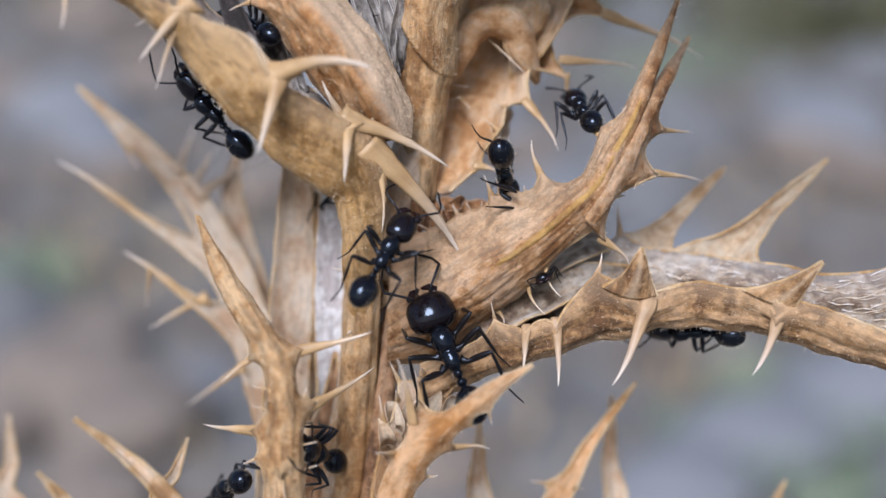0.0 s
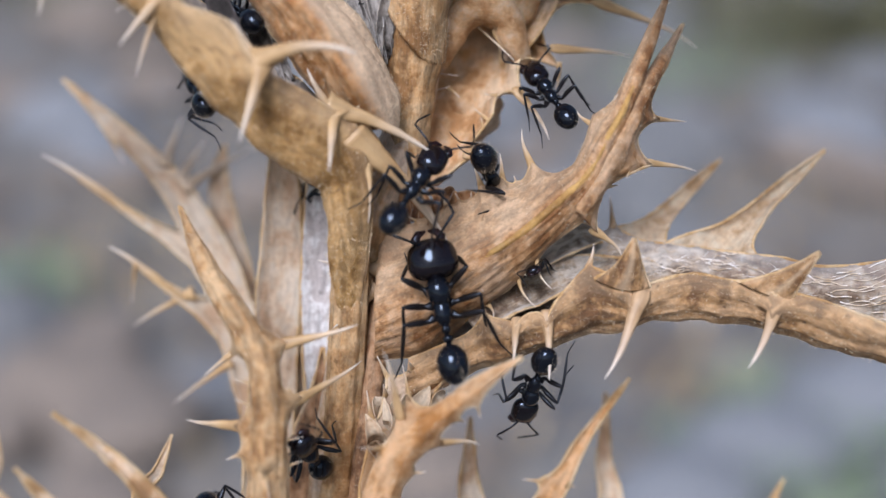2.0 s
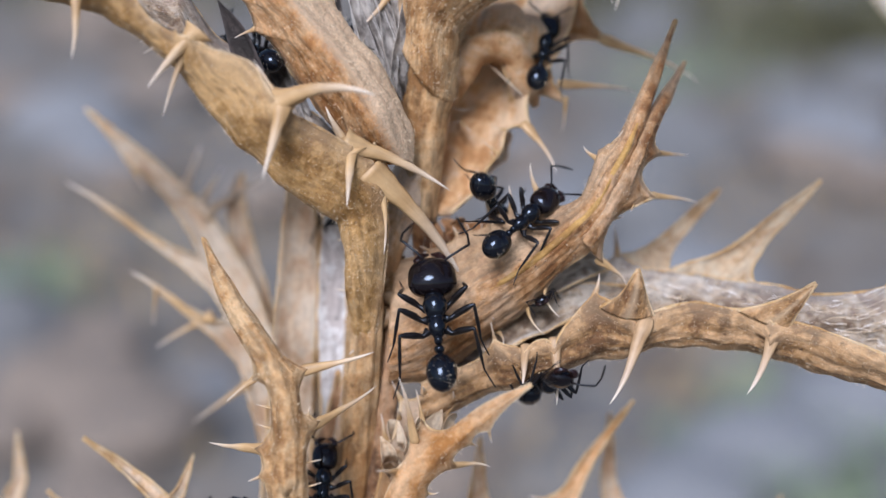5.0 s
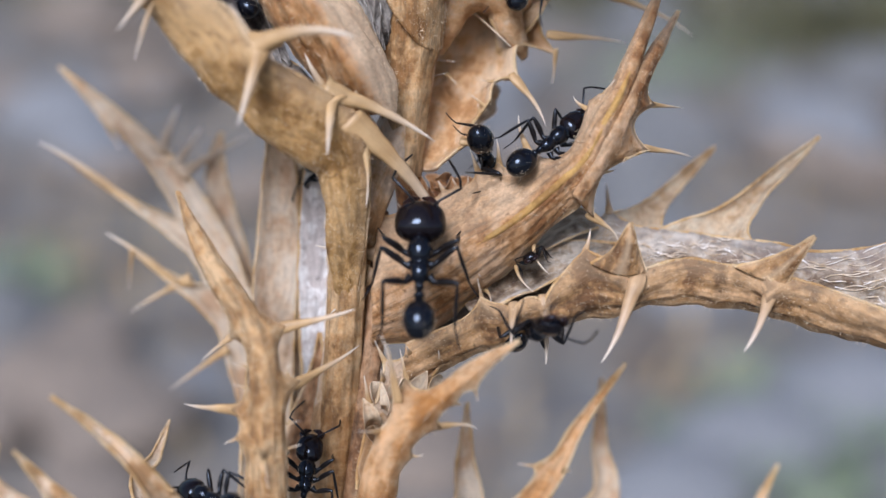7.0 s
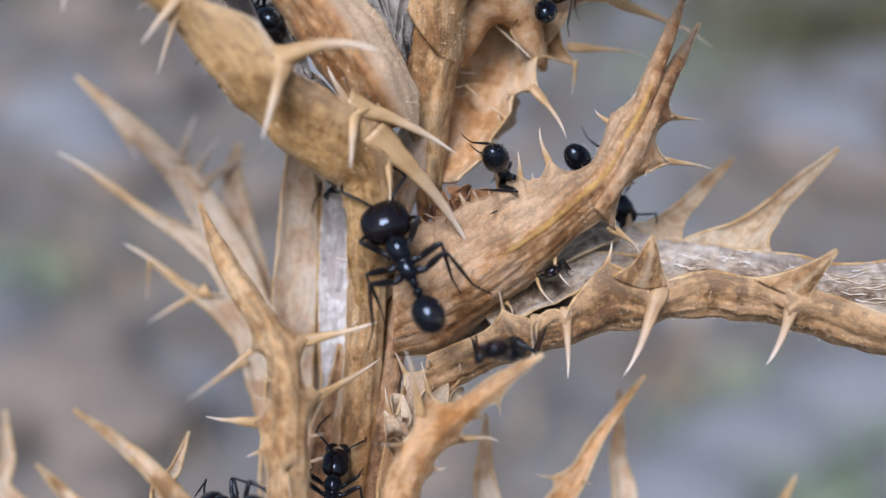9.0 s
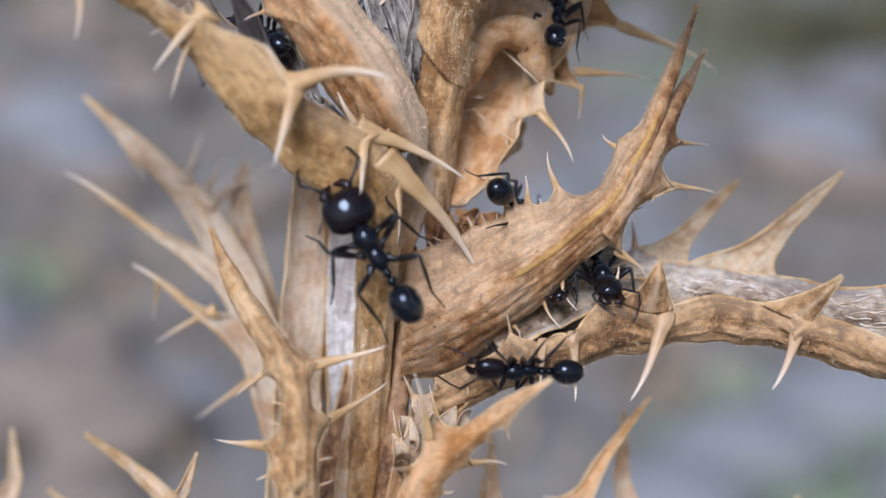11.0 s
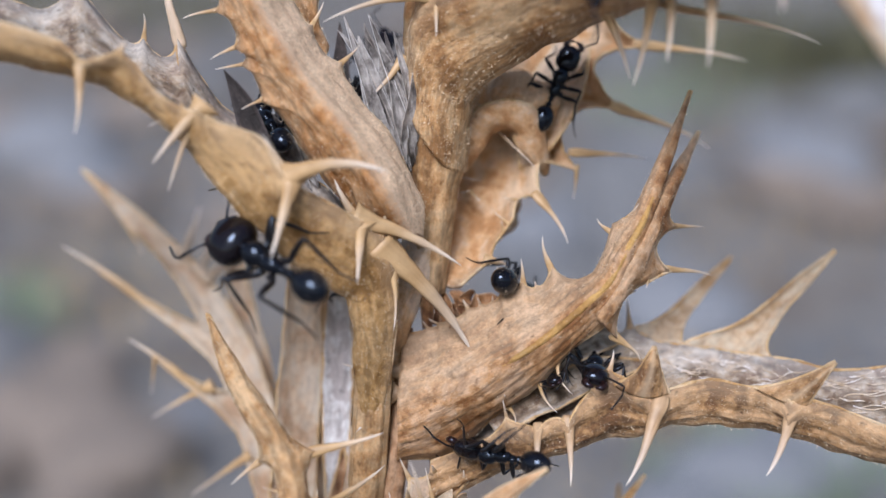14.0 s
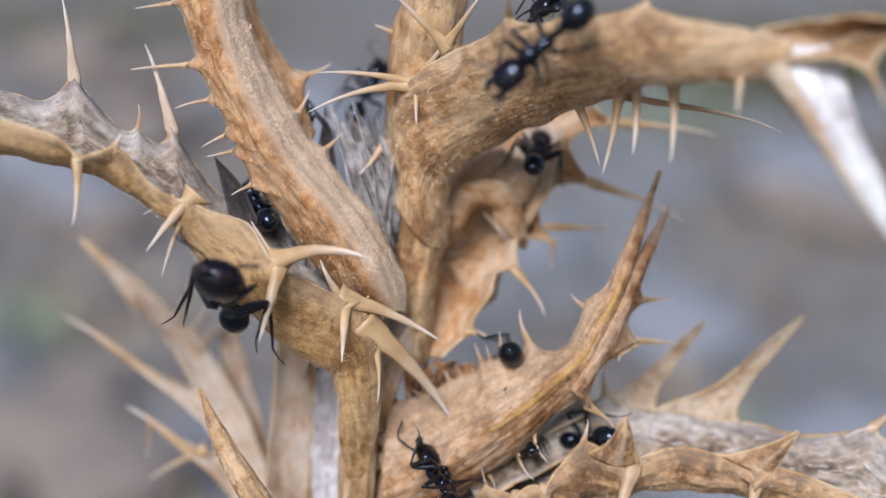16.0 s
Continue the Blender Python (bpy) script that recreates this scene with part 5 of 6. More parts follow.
def dry_flower_head():
    head = new("dry_flower_head")
    head.parent = thistle
    tagged(head, "withered grey flower head with papery bracts")
    rnd = random.Random(3)
    foot = np.array((-3.1, 74.2, 11.5))
    for k in range(22):
        f = k / 21
        tip = np.array((-7.5, 72.8, 20.7)) * (1 - f) + np.array((-2.4, 73.0, 18.8)) * f + np.array([rnd.gauss(0, 0.5), rnd.gauss(0, 0.8), rnd.gauss(0, 0.6)])
        f0 = foot + np.array([rnd.gauss(0, 0.5), rnd.gauss(0, 0.6), rnd.gauss(0.3, 1.0)])
        mid = (f0 + tip) / 2 + np.array([rnd.gauss(0.2, 0.3), rnd.gauss(-0.4, 0.4), rnd.gauss(0, 0.3)])
        blade("bract", head, [GREY_DRY, rnd.choice((GREY_DRY, WOOL, FELT))], [tuple(f0), tuple(mid), tuple(tip)], [0.5, rnd.uniform(0.45, 0.85), 0.03], (rnd.uniform(-1, 1), -1, rnd.uniform(-0.5, 0.5)), arc=55, thick=0.06, count=14, across=7, wave=0.3)
    for path, w, m in (([(-12.0, 71.0, 12.2), (-13.0, 70.6, 14.9), (-14.1, 70.2, 16.9)], [1.0, 0.62, 0.03], DARK_DRY), ([(-9.0, 72.8, 9.6), (-10.5, 72.8, 12.6), (-11.8, 73.0, 14.5)], [0.08, 0.6, 0.3], GREY_DRY),
                       ([(-8.6, 73.0, 10.0), (-10.1, 73.0, 12.6), (-11.3, 73.5, 14.8)], [0.08, 0.6, 0.3], GREY_DRY), ([(-7.3, 74.8, 16.6), (-7.3, 74.6, 18.5), (-7.4, 74.4, 20.8)], [0.7, 0.5, 0.03], DARK_DRY)):
        blade("bract", head, [m, m], path, w, (-0.3, -1, 0.2), arc=35, thick=0.08, count=18, across=9, wave=0.2)
    # crumpled remnants in the axil
    spot = np.array((0.6, 76.0, 2.1))
    for k in range(18):
        p = spot + np.array([rnd.gauss(0, 0.95), rnd.gauss(0, 0.5), rnd.gauss(-0.2, 0.55)])
        d = np.array([rnd.gauss(0.1, 0.5), rnd.gauss(-0.2, 0.4), rnd.gauss(0.6, 0.4)])
        blade("bract", head, [RUST, rnd.choice((RUST, STRAW_BROWN, STRAW))], [tuple(p - d), tuple(p + [0.2, 0, 0.1]), tuple(p + d)], [0.4, 0.5, 0.1], (rnd.uniform(-1, 1), -1, 0.2), arc=60, thick=0.05, count=10, across=7, wave=0.4)


for make in (front_left_leaf, inner_left_leaf, gall_leaf, horn_leaf, right_leaf, low_left_leaf, back_left_leaf, low_right_leaf, torn_strips, base_spines, front_branch, dry_flower_head):
    make()
finish_leaves()


# ---- the ants ----
def ball(verts, faces, centre, radii, seg=18, rings=12, pinch=0.0, flat=0.0, square=1.0):
    """Adds an egg shape; pinch narrows its front (+x) end."""
    b = len(verts)
    for i in range(rings + 1):
        th = math.pi * i / rings
        for k in range(seg):
            ph = 2 * math.pi * k / seg
            x, y, z = math.cos(th), math.sin(th) * math.cos(ph), math.sin(th) * math.sin(ph)
            if square != 1.0:
                x, y = math.copysign(abs(x) ** square, x), y * (1 + (1 - square) * 0.5 * x * x) * (1 + 0.25 * (1 - square))
            g = 1 - pinch * x
            z = z * (1 - flat * 0.3 if z > 0 else 1)
            verts.append((centre[0] + x * radii[0], centre[1] + y * radii[1] * g, centre[2] + z * radii[2] * g))
    for i in range(rings):
        for k in range(seg):
            k2 = (k + 1) % seg
            faces.append((b + i * seg + k, b + (i + 1) * seg + k, b + (i + 1) * seg + k2, b + i * seg + k2))


def limb(verts, faces, points, radii, sides=7):
    b = len(verts)
    for i, (p, r) in enumerate(zip(points, radii)):
        p = Vector(p)
        d = Vector(points[min(i + 1, len(points) - 1)]) - Vector(points[max(i - 1, 0)])
        d.normalize()
        s = d.cross(Vector((0.13, 0.21, 1)))
        s.normalize()
        u = d.cross(s)
        for k in range(sides):
            w = 2 * math.pi * k / sides
            verts.append(tuple(p + (s * math.cos(w) + u * math.sin(w)) * r))
    for i in range(len(points) - 1):
        for k in range(sides):
            k2 = (k + 1) % sides
            faces.append((b + i * sides + k, b + i * sides + k2, b + (i + 1) * sides + k2, b + (i + 1) * sides + k))
    faces.append(tuple(b + k for k in range(sides))[::-1])
    faces.append(tuple(b + (len(points) - 1) * sides + k for k in range(sides)))


def ant_meshes(size, major):
    """Meshes for an ant whose head and gaster centres lie size millimetres apart; +x is ahead, +z its back."""
    L, out = size, {}

    def done(name, v, f, mat):
        me = mesh_of(name, [tuple(c * L for c in q) for q in v], f, None, [mat])
        out[name] = me

    hw = 0.222 if major else 0.165
    v, f = [], []
    ball(v, f, (0, 0, 0), (0.2, hw, hw * 0.8), 30, 20, pinch=0.05, flat=0.2, square=0.72)
    done("head", v, f, SHELL_HEAD)
    for side in (1, -1):
        v, f = [], []
        limb(v, f, [(0.15, 0.10 * side, -0.03), (0.215, 0.125 * side, -0.04), (0.27, 0.085 * side, -0.05), (0.29, 0.012 * side, -0.055)], [0.045, 0.05, 0.04, 0.012])
        done("mandible%d" % side, v, f, JAW)
        v, f = [], []
        ball(v, f, (0.03, hw * 0.93 * side, 0.03), (0.034, 0.018, 0.03), 10, 8)
        done("eye%d" % side, v, f, SHELL)
        v, f = [], []
        limb(v, f, [(0.13, 0.075 * side, 0.07), (0.2, 0.17 * side, 0.11), (0.3, 0.31 * side, 0.13), (0.32, 0.34 * side, 0.125), (0.45, 0.33 * side, 0.07), (0.58, 0.27 * side, 0.02), (0.68, 0.22 * side, -0.02)],
             [0.016, 0.013, 0.016, 0.013, 0.012, 0.014, 0.01], 6)
        done("antenna%d" % side, v, f, LIMB)
    v, f = [], []
    prof = spline([(0.86, 0.035, 0.0), (0.82, 0.06, 0.0), (0.77, 0.1, 0.01), (0.70, 0.118, 0.02), (0.63, 0.105, 0.015), (0.575, 0.078, 0.0), (0.52, 0.085, -0.005), (0.45, 0.082, -0.01), (0.39, 0.055, -0.025), (0.36, 0.03, -0.03)], 34)
    limb(v, f, [(x, 0, z) for x, r, z in prof], [r for x, r, z in prof], 16)
    done("thorax", [(a - 0.5, b, c) for a, b, c in v], f, SHELL)
    v, f = [], []
    ball(v, f, (0.33, 0, 0.0), (0.05, 0.045, 0.062), 12, 10)
    ball(v, f, (0.24, 0, -0.005), (0.045, 0.052, 0.058), 12, 10)
    limb(v, f, [(0.42, 0, -0.03), (0.33, 0, -0.02), (0.24, 0, -0.02), (0.15, 0, -0.01)], [0.028, 0.024, 0.026, 0.03])
    done("petiole", [(a - 0.5, b, c) for a, b, c in v], f, SHELL)
    v, f = [], []
    gw = 0.148 if major else 0.17
    ball(v, f, (0, 0, 0), (0.19 if major else 0.215, gw, gw * 0.95), 26, 20, pinch=-0.04)
    # edges of the overlapping plates
    q = []
    for x, y, z in v:
        s = x / 0.215
        k = 1 + 0.012 * (1 if (s * 2.6 + 0.35) % 1.0 < 0.1 else 0)
        q.append((x, y * k, z * k))
    done("gaster", q, f, SHELL)
    # legs: hip at the origin, reaching out to +y
    plans = {"fore": ((0.0, 0.0), (0.06, 0.07), (0.16, 0.3), (0.38, 0.2), (0.52, 0.22)),
             "mid": ((0.0, 0.0), (0.02, 0.08), (0.06, 0.36), (-0.2, 0.42), (-0.36, 0.5)),
             "hind": ((0.0, 0.0), (-0.05, 0.07), (-0.14, 0.34), (-0.48, 0.34), (-0.68, 0.42))}
    for name, plan in plans.items():
        for side in (1, -1):
            v, f = [], []
            hip, tro, knee, ankle, toe = [(x * 0.9, y * side * 0.8, z) for (x, y), z in zip(plan, (0.01, -0.02, 0.17, -0.14, -0.21))]
            mixp = lambda a, b, t, up=0.0: tuple(p + (q - p) * t + (up if n == 2 else 0) for n, (p, q) in enumerate(zip(a, b)))
            limb(v, f, [hip, tro, mixp(tro, knee, 0.35, 0.015), mixp(tro, knee, 0.75, 0.01), mixp(tro, knee, 0.97), knee, mixp(knee, ankle, 0.08), mixp(knee, ankle, 0.5, 0.008), mixp(knee, ankle, 0.95), ankle, mixp(ankle, toe, 0.5, -0.01), toe],
                 [0.05, 0.026, 0.035, 0.03, 0.018, 0.015, 0.016, 0.02, 0.012, 0.009, 0.008, 0.006], 8)
            done("leg_%s%d" % (name, side), v, f, LIMB)
    # bristles on head and gaster
    rnd = random.Random(int(size * 10))
    for part, rad in (("gaster", (0.185 if major else 0.21, gw, gw)), ("head", (0.2, hw, hw * 0.8))):
        v, f = [], []
        for _ in range(90):
            d = Vector((rnd.gauss(0, 1), rnd.gauss(0, 1), abs(rnd.gauss(0, 1)) - 0.2)).normalized()
            p = Vector((d.x * rad[0], d.y * rad[1], d.z * rad[2]))
            e = p + d * rnd.uniform(0.03, 0.055) + Vector((-0.02, 0, 0))
            s = d.cross(Vector((0.3, 1, 0.2))).normalized() * 0.0013
            b = len(v)
            v += [tuple(p - s), tuple(p + s), tuple(e)]
            f.append((b, b + 1, b + 2))
        done("bristles_" + part, v, f, HAIR if part == "gaster" else LIMB)
    return out


def stance(x, y, z, hx, hy, hz, back):
    """Pose from a body centre and heading in plant millimetres, with the back towards the given way."""
    fx = Vector((hx, hy, hz)).normalized()
    up = Vector(back) - fx * Vector(back).dot(fx)
    if up.length < 0.15:
        up = Vector((0.3, -0.3, 1)) - fx * Vector((0.3, -0.3, 1)).dot(fx)
    up.normalize()
    sd = up.cross(fx)
    m = Matrix((fx, sd, up)).transposed().to_4x4()
    m.translation = Vector((x, y, z)) * MM
    return VIEW @ m


LABELS = {
    "major": ("large glossy black harvester ant with a big head", 1.0),
    "walker": ("slim black ant walking over the dried thistle", 1.0),
    "feeder": ("black ant with its head down in a leaf axil", 0.4),
    "climber": ("small black ant climbing the galled leaf", 0.8),
    "hider": ("black ant clinging beneath a trough-shaped leaf", 0.8),
    "hanger": ("black ant walking along the underside of a leaf", 1.0),
    "stem_walker": ("black ant on the lower thistle stem", 0.7),
    "low_walker": ("black ant low among the pale spines", 0.7),
    "nook_ant": ("small black ant tucked in a leaf trough", 0.15),
    "bract_ant": ("black ant among dark withered bracts", 0.4),
    "back_ant": ("black ant half hidden behind the stem", 0.15),
    "bud_ant": ("black ant behind the folded keeled leaf", 0.5),
    "bud_climber": ("black ant on the withered grey flower head", 0.5),
    "branch_ant": ("black ant walking down the upper leaf", 0.9),
    "top_ant": ("black ant on top of the upper leaf", 0.8),
}
# name, head-to-gaster millimetres, caste, way its back faces, rows of seconds, body centre, heading
TRACKS = [
    ("major", 6.5, "major", (0, -1, 0.25), [
        (0, 0.5, 70.8, -6.7, -0.39, 0.38, 0.84),
        (0.5, 0.4, 70.8, -6.8, -0.38, 0.31, 0.87),
        (1, 0.4, 70.8, -5.5, -0.24, 0.38, 0.89),
        (1.5, 0.6, 70.8, -5.1, -0.23, 0.31, 0.92),
        (2, 0.7, 70.8, -4.3, -0.19, 0.20, 0.96),
        (2.5, 0.6, 70.8, -4.2, -0.29, 0.18, 0.94),
        (3, 0.0, 70.8, -4.4, -0.33, 0.19, 0.93),
        (3.5, -0.2, 70.8, -4.2, -0.28, 0.35, 0.89),
        (6, -0.5, 69.2, -2.9, -0.01, 0.44, 0.90),
        (6.5, -0.4, 69.2, -2.8, 0.04, 0.39, 0.92),
        (7, -0.5, 69.2, -2.7, 0.01, 0.47, 0.88),
        (7.5, -0.7, 69.2, -2.6, -0.06, 0.44, 0.89),
        (8, -1.2, 69.2, -2.4, -0.28, 0.47, 0.84),
        (8.5, -1.8, 69.2, -2.8, -0.35, 0.47, 0.81),
        (9, -2.6, 69.2, -1.8, -0.40, 0.39, 0.83),
        (11.5, -5.9, 68.0, 0.3, -0.54, 0.10, 0.84),
        (12, -7.1, 68.0, 0.5, -0.59, 0.26, 0.76),
        (12.5, -7.4, 67.3, 1.6, -0.68, 0.41, 0.60),
        (13, -8.0, 66.8, 2.2, -0.63, 0.46, 0.62),
        (13.5, -9.8, 66.2, 3.6, -0.71, 0.49, 0.50),
        (14, -10.7, 66.2, 5.1, -0.76, 0.51, 0.41),
        (14.5, -11.3, 66.2, 5.7, -0.72, 0.58, 0.39),
        (14.75, -11.8, 65.7, 6.4, -0.75, -0.12, 0.65),
        (15, -12.4, 65.7, 7.1, -0.36, -0.76, 0.55),
        (15.5, -12.2, 65.7, 7.7, -0.10, -0.93, 0.35),
        (16, -12.5, 65.7, 7.8, 0.02, -0.93, 0.37),
    ]),
    ("walker", 5.0, "worker", (0, -1, 0.3), [
        (0, -3.6, 69.0, -0.6, 0.44, 0.47, 0.77),
        (0.5, -3.2, 69.0, 0.6, 0.45, 0.55, 0.70),
        (1, -3.2, 69.0, 0.7, 0.20, 0.79, 0.58),
        (1.5, -2.9, 69.0, 1.4, 0.20, 0.72, 0.67),
        (2, -1.0, 69.5, 3.0, 0.45, 0.51, 0.73),
        (2.5, 0.2, 69.5, 2.6, 0.81, 0.45, 0.37),
        (3, 0.8, 69.5, 2.1, 0.69, 0.66, 0.30),
        (3.5, 1.4, 69.5, 1.8, 0.79, 0.50, 0.36),
        (6, 7.0, 73.0, 4.2, 0.57, 0.54, 0.62),
        (6.5, 7.4, 73.0, 4.6, 0.64, 0.52, 0.57),
        (7, 7.5, 73.0, 5.1, 0.72, 0.46, 0.52),
        (7.5, 7.3, 73.5, 4.7, 0.73, 0.48, 0.50),
        (8, 8.5, 73.7, 3.9, 0.93, 0.33, -0.16),
        (8.5, 9.0, 74.2, 4.3, 0.87, 0.38, -0.31),
        (9, 9.9, 77.0, 3.6, 0.63, 0.41, -0.65),
        (10.25, 9.4, 75.0, 1.4, 0.44, -0.44, -0.78),
        (11.5, 9.0, 74.6, -0.9, -0.09, -0.95, -0.30),
        (12, 9.3, 74.6, -0.9, -0.16, -0.94, -0.30),
        (12.5, 9.6, 74.6, -0.8, -0.08, -0.94, -0.32),
        (13, 9.3, 74.6, -0.6, -0.09, -0.96, -0.28),
        (13.5, 9.0, 74.6, -0.9, -0.19, -0.95, -0.25),
        (14, 9.1, 74.6, -1.0, -0.12, -0.95, -0.30),
        (14.5, 9.3, 74.6, -1.1, -0.20, -0.93, -0.31),
        (14.67, 9.4, 74.6, -1.3, -0.72, -0.47, -0.50),
        (14.83, 9.5, 74.6, -1.7, -0.87, 0.23, -0.43),
        (15, 9.6, 74.6, -1.9, -0.57, 0.81, -0.14),
        (15.5, 9.8, 74.6, -1.8, -0.55, 0.82, -0.13),
        (16, 9.7, 74.6, -1.8, -0.59, 0.79, -0.14),
    ]),
    ("feeder", 5.2, "worker", (0.6, -0.6, 0.5), [
        (0, 4.1, 74.0, 4.5, 0.18, 0.81, -0.56),
        (0.5, 4.2, 74.0, 4.4, 0.21, 0.79, -0.58),
        (1, 4.2, 74.0, 4.2, 0.17, 0.84, -0.52),
        (1.5, 4.1, 74.0, 4.0, 0.23, 0.84, -0.49),
        (2, 3.9, 74.0, 3.9, 0.26, 0.87, -0.42),
        (2.5, 3.6, 74.0, 3.8, 0.27, 0.90, -0.34),
        (3, 3.2, 74.0, 3.8, 0.27, 0.89, -0.37),
        (3.5, 3.2, 74.0, 3.7, 0.46, 0.83, -0.31),
        (6, 3.8, 74.5, 4.3, 0.29, 0.79, -0.55),
        (6.5, 3.9, 74.5, 4.0, 0.28, 0.81, -0.51),
        (7, 3.8, 74.5, 4.2, 0.23, 0.88, -0.42),
        (7.5, 3.8, 74.5, 4.2, 0.23, 0.88, -0.42),
        (8, 3.8, 74.5, 4.0, 0.22, 0.87, -0.45),
        (8.5, 3.8, 74.5, 4.2, 0.29, 0.87, -0.41),
        (9, 3.6, 74.5, 3.9, 0.31, 0.87, -0.40),
        (11.5, 3.8, 75.7, 3.8, 0.45, 0.87, -0.21),
        (12, 3.8, 75.7, 3.8, 0.41, 0.90, -0.16),
        (12.5, 3.9, 75.7, 3.9, 0.42, 0.89, -0.19),
        (13, 4.0, 75.7, 3.9, 0.40, 0.90, -0.19),
        (13.5, 4.3, 75.7, 3.9, 0.37, 0.91, -0.19),
        (14, 4.2, 75.7, 3.6, 0.39, 0.90, -0.19),
        (14.5, 4.4, 75.7, 3.5, 0.34, 0.91, -0.24),
        (15, 4.3, 75.7, 3.3, 0.42, 0.88, -0.20),
        (15.5, 4.2, 75.7, 3.1, 0.35, 0.92, -0.19),
        (16, 5.4, 75.7, 3.3, 0.15, 0.94, -0.30),
    ]),
    ("climber", 4.4, "worker", (0, -1, 0.2), [
        (0, 9.1, 75.0, 9.1, -0.15, 0.87, 0.46),
        (0.5, 8.7, 75.0, 8.6, -0.43, 0.67, 0.60),
        (1, 8.1, 75.0, 8.6, -0.48, 0.68, 0.56),
        (1.5, 7.7, 75.0, 8.6, -0.54, 0.74, 0.41),
        (2, 7.6, 75.0, 9.3, -0.39, 0.60, 0.70),
        (2.5, 7.3, 75.5, 10.3, -0.26, 0.35, 0.90),
        (3, 7.1, 75.5, 11.0, -0.21, 0.14, 0.97),
        (3.5, 7.1, 76.0, 11.9, 0.05, 0.00, 1.00),
        (6, 6.1, 76.5, 15.6, 0.19, 0.70, 0.69),
        (6.5, 5.8, 76.5, 15.6, 0.17, 0.72, 0.68),
        (7, 6.0, 76.5, 16.1, 0.15, 0.70, 0.70),
        (7.5, 6.2, 76.5, 16.2, 0.13, 0.69, 0.72),
        (8, 6.2, 76.5, 16.1, 0.13, 0.71, 0.69),
        (8.5, 6.4, 76.5, 16.1, 0.13, 0.70, 0.70),
        (9, 6.5, 76.5, 16.1, 0.15, 0.70, 0.70),
        (11.5, 6.6, 76.5, 16.3, 0.11, 0.63, 0.77),
        (12, 6.7, 76.5, 16.3, 0.15, 0.61, 0.78),
        (12.5, 6.7, 76.5, 16.3, 0.18, 0.64, 0.74),
        (13, 6.7, 76.5, 16.3, 0.26, 0.60, 0.76),
        (13.5, 6.9, 76.5, 16.9, 0.38, 0.00, 0.93),
        (14, 6.8, 76.5, 16.9, 0.40, 0.00, 0.92),
        (14.5, 6.6, 76.5, 17.1, 0.34, 0.00, 0.94),
        (15, 7.0, 76.5, 17.1, 0.30, 0.61, 0.73),
        (15.5, 7.0, 76.5, 17.5, 0.27, 0.78, 0.56),
        (16, 7.2, 76.5, 18.0, 0.20, 0.83, 0.52),
    ]),
    ("hider", 5.0, "worker", (-0.8, -0.6, -0.1), [
        (0, -14.7, 74.1, 8.6, -0.65, 0.00, 0.76),
        (0.5, -14.4, 74.1, 8.5, -0.35, 0.68, 0.64),
        (1, -14.5, 74.1, 8.9, -0.28, 0.78, 0.57),
        (1.5, -14.9, 74.6, 9.3, -0.38, 0.78, 0.49),
        (2, -15.0, 75.6, 9.7, -0.32, 0.83, 0.46),
        (2.5, -14.0, 76.0, 10.9, -0.48, 0.76, 0.44),
        (3.5, -14.1, 76.0, 11.4, -0.54, 0.65, 0.54),
        (16, -14.1, 76.0, 11.4, -0.54, 0.65, 0.54),
    ]),
    ("hanger", 4.8, "worker", (0, -0.6, -0.8), [
        (0, 16.5, 75.6, -5.5, -0.86, 0.52, 0.03),
        (0.5, 12.8, 75.6, -5.7, -0.83, 0.54, -0.12),
        (1, 9.4, 75.6, -6.4, -0.70, 0.61, -0.38),
        (1.5, 7.3, 73.5, -7.8, -0.48, 0.73, -0.48),
        (2, 6.4, 73.5, -9.1, -0.21, 0.66, -0.72),
        (2.17, 6.7, 73.5, -8.9, -0.84, 0.11, -0.54),
        (2.33, 7.2, 73.5, -8.8, -0.86, -0.51, 0.04),
        (2.5, 7.5, 73.5, -8.6, -0.26, -0.77, 0.59),
        (3, 6.3, 73.5, -8.8, 0.21, -0.89, 0.40),
        (3.5, 7.0, 73.5, -8.6, 0.26, -0.95, 0.16),
        (6, 6.0, 71.0, -6.8, 0.36, -0.86, 0.36),
        (6.5, 6.2, 71.0, -6.7, 0.39, -0.90, 0.19),
        (7, 6.2, 71.0, -6.6, 0.36, -0.90, 0.23),
        (7.5, 5.7, 71.0, -7.1, 0.01, -0.96, 0.29),
        (8, 4.4, 69.0, -6.8, -0.20, -0.94, 0.28),
        (8.5, 3.8, 69.0, -7.0, -0.13, -0.98, 0.17),
        (9, 3.2, 69.0, -6.6, -0.28, -0.96, 0.07),
        (10.25, 3.9, 70.6, -6.6, -0.85, -0.53, 0.08),
        (11.5, 4.6, 70.6, -6.5, -0.98, 0.17, 0.05),
        (12, 5.0, 70.6, -5.8, -0.86, 0.37, 0.34),
        (12.5, 4.5, 70.6, -5.9, -0.82, 0.33, 0.47),
        (13, 3.8, 70.6, -6.0, -0.69, 0.51, 0.51),
        (13.5, 3.5, 70.6, -6.2, -0.74, 0.65, 0.20),
        (14, 2.8, 70.6, -6.6, -0.83, 0.55, 0.10),
        (14.5, 2.2, 70.6, -6.1, -0.78, 0.61, 0.09),
        (15, 1.5, 70.6, -6.0, -0.70, 0.69, 0.18),
        (15.5, 0.3, 70.6, -5.4, -0.37, 0.83, 0.41),
        (16, 0.2, 70.6, -3.8, -0.30, 0.79, 0.53),
    ]),
    ("stem_walker", 4.8, "worker", (0, -1, 0.3), [
        (0, -7.6, 73.0, -13.1, -0.24, -0.92, 0.32),
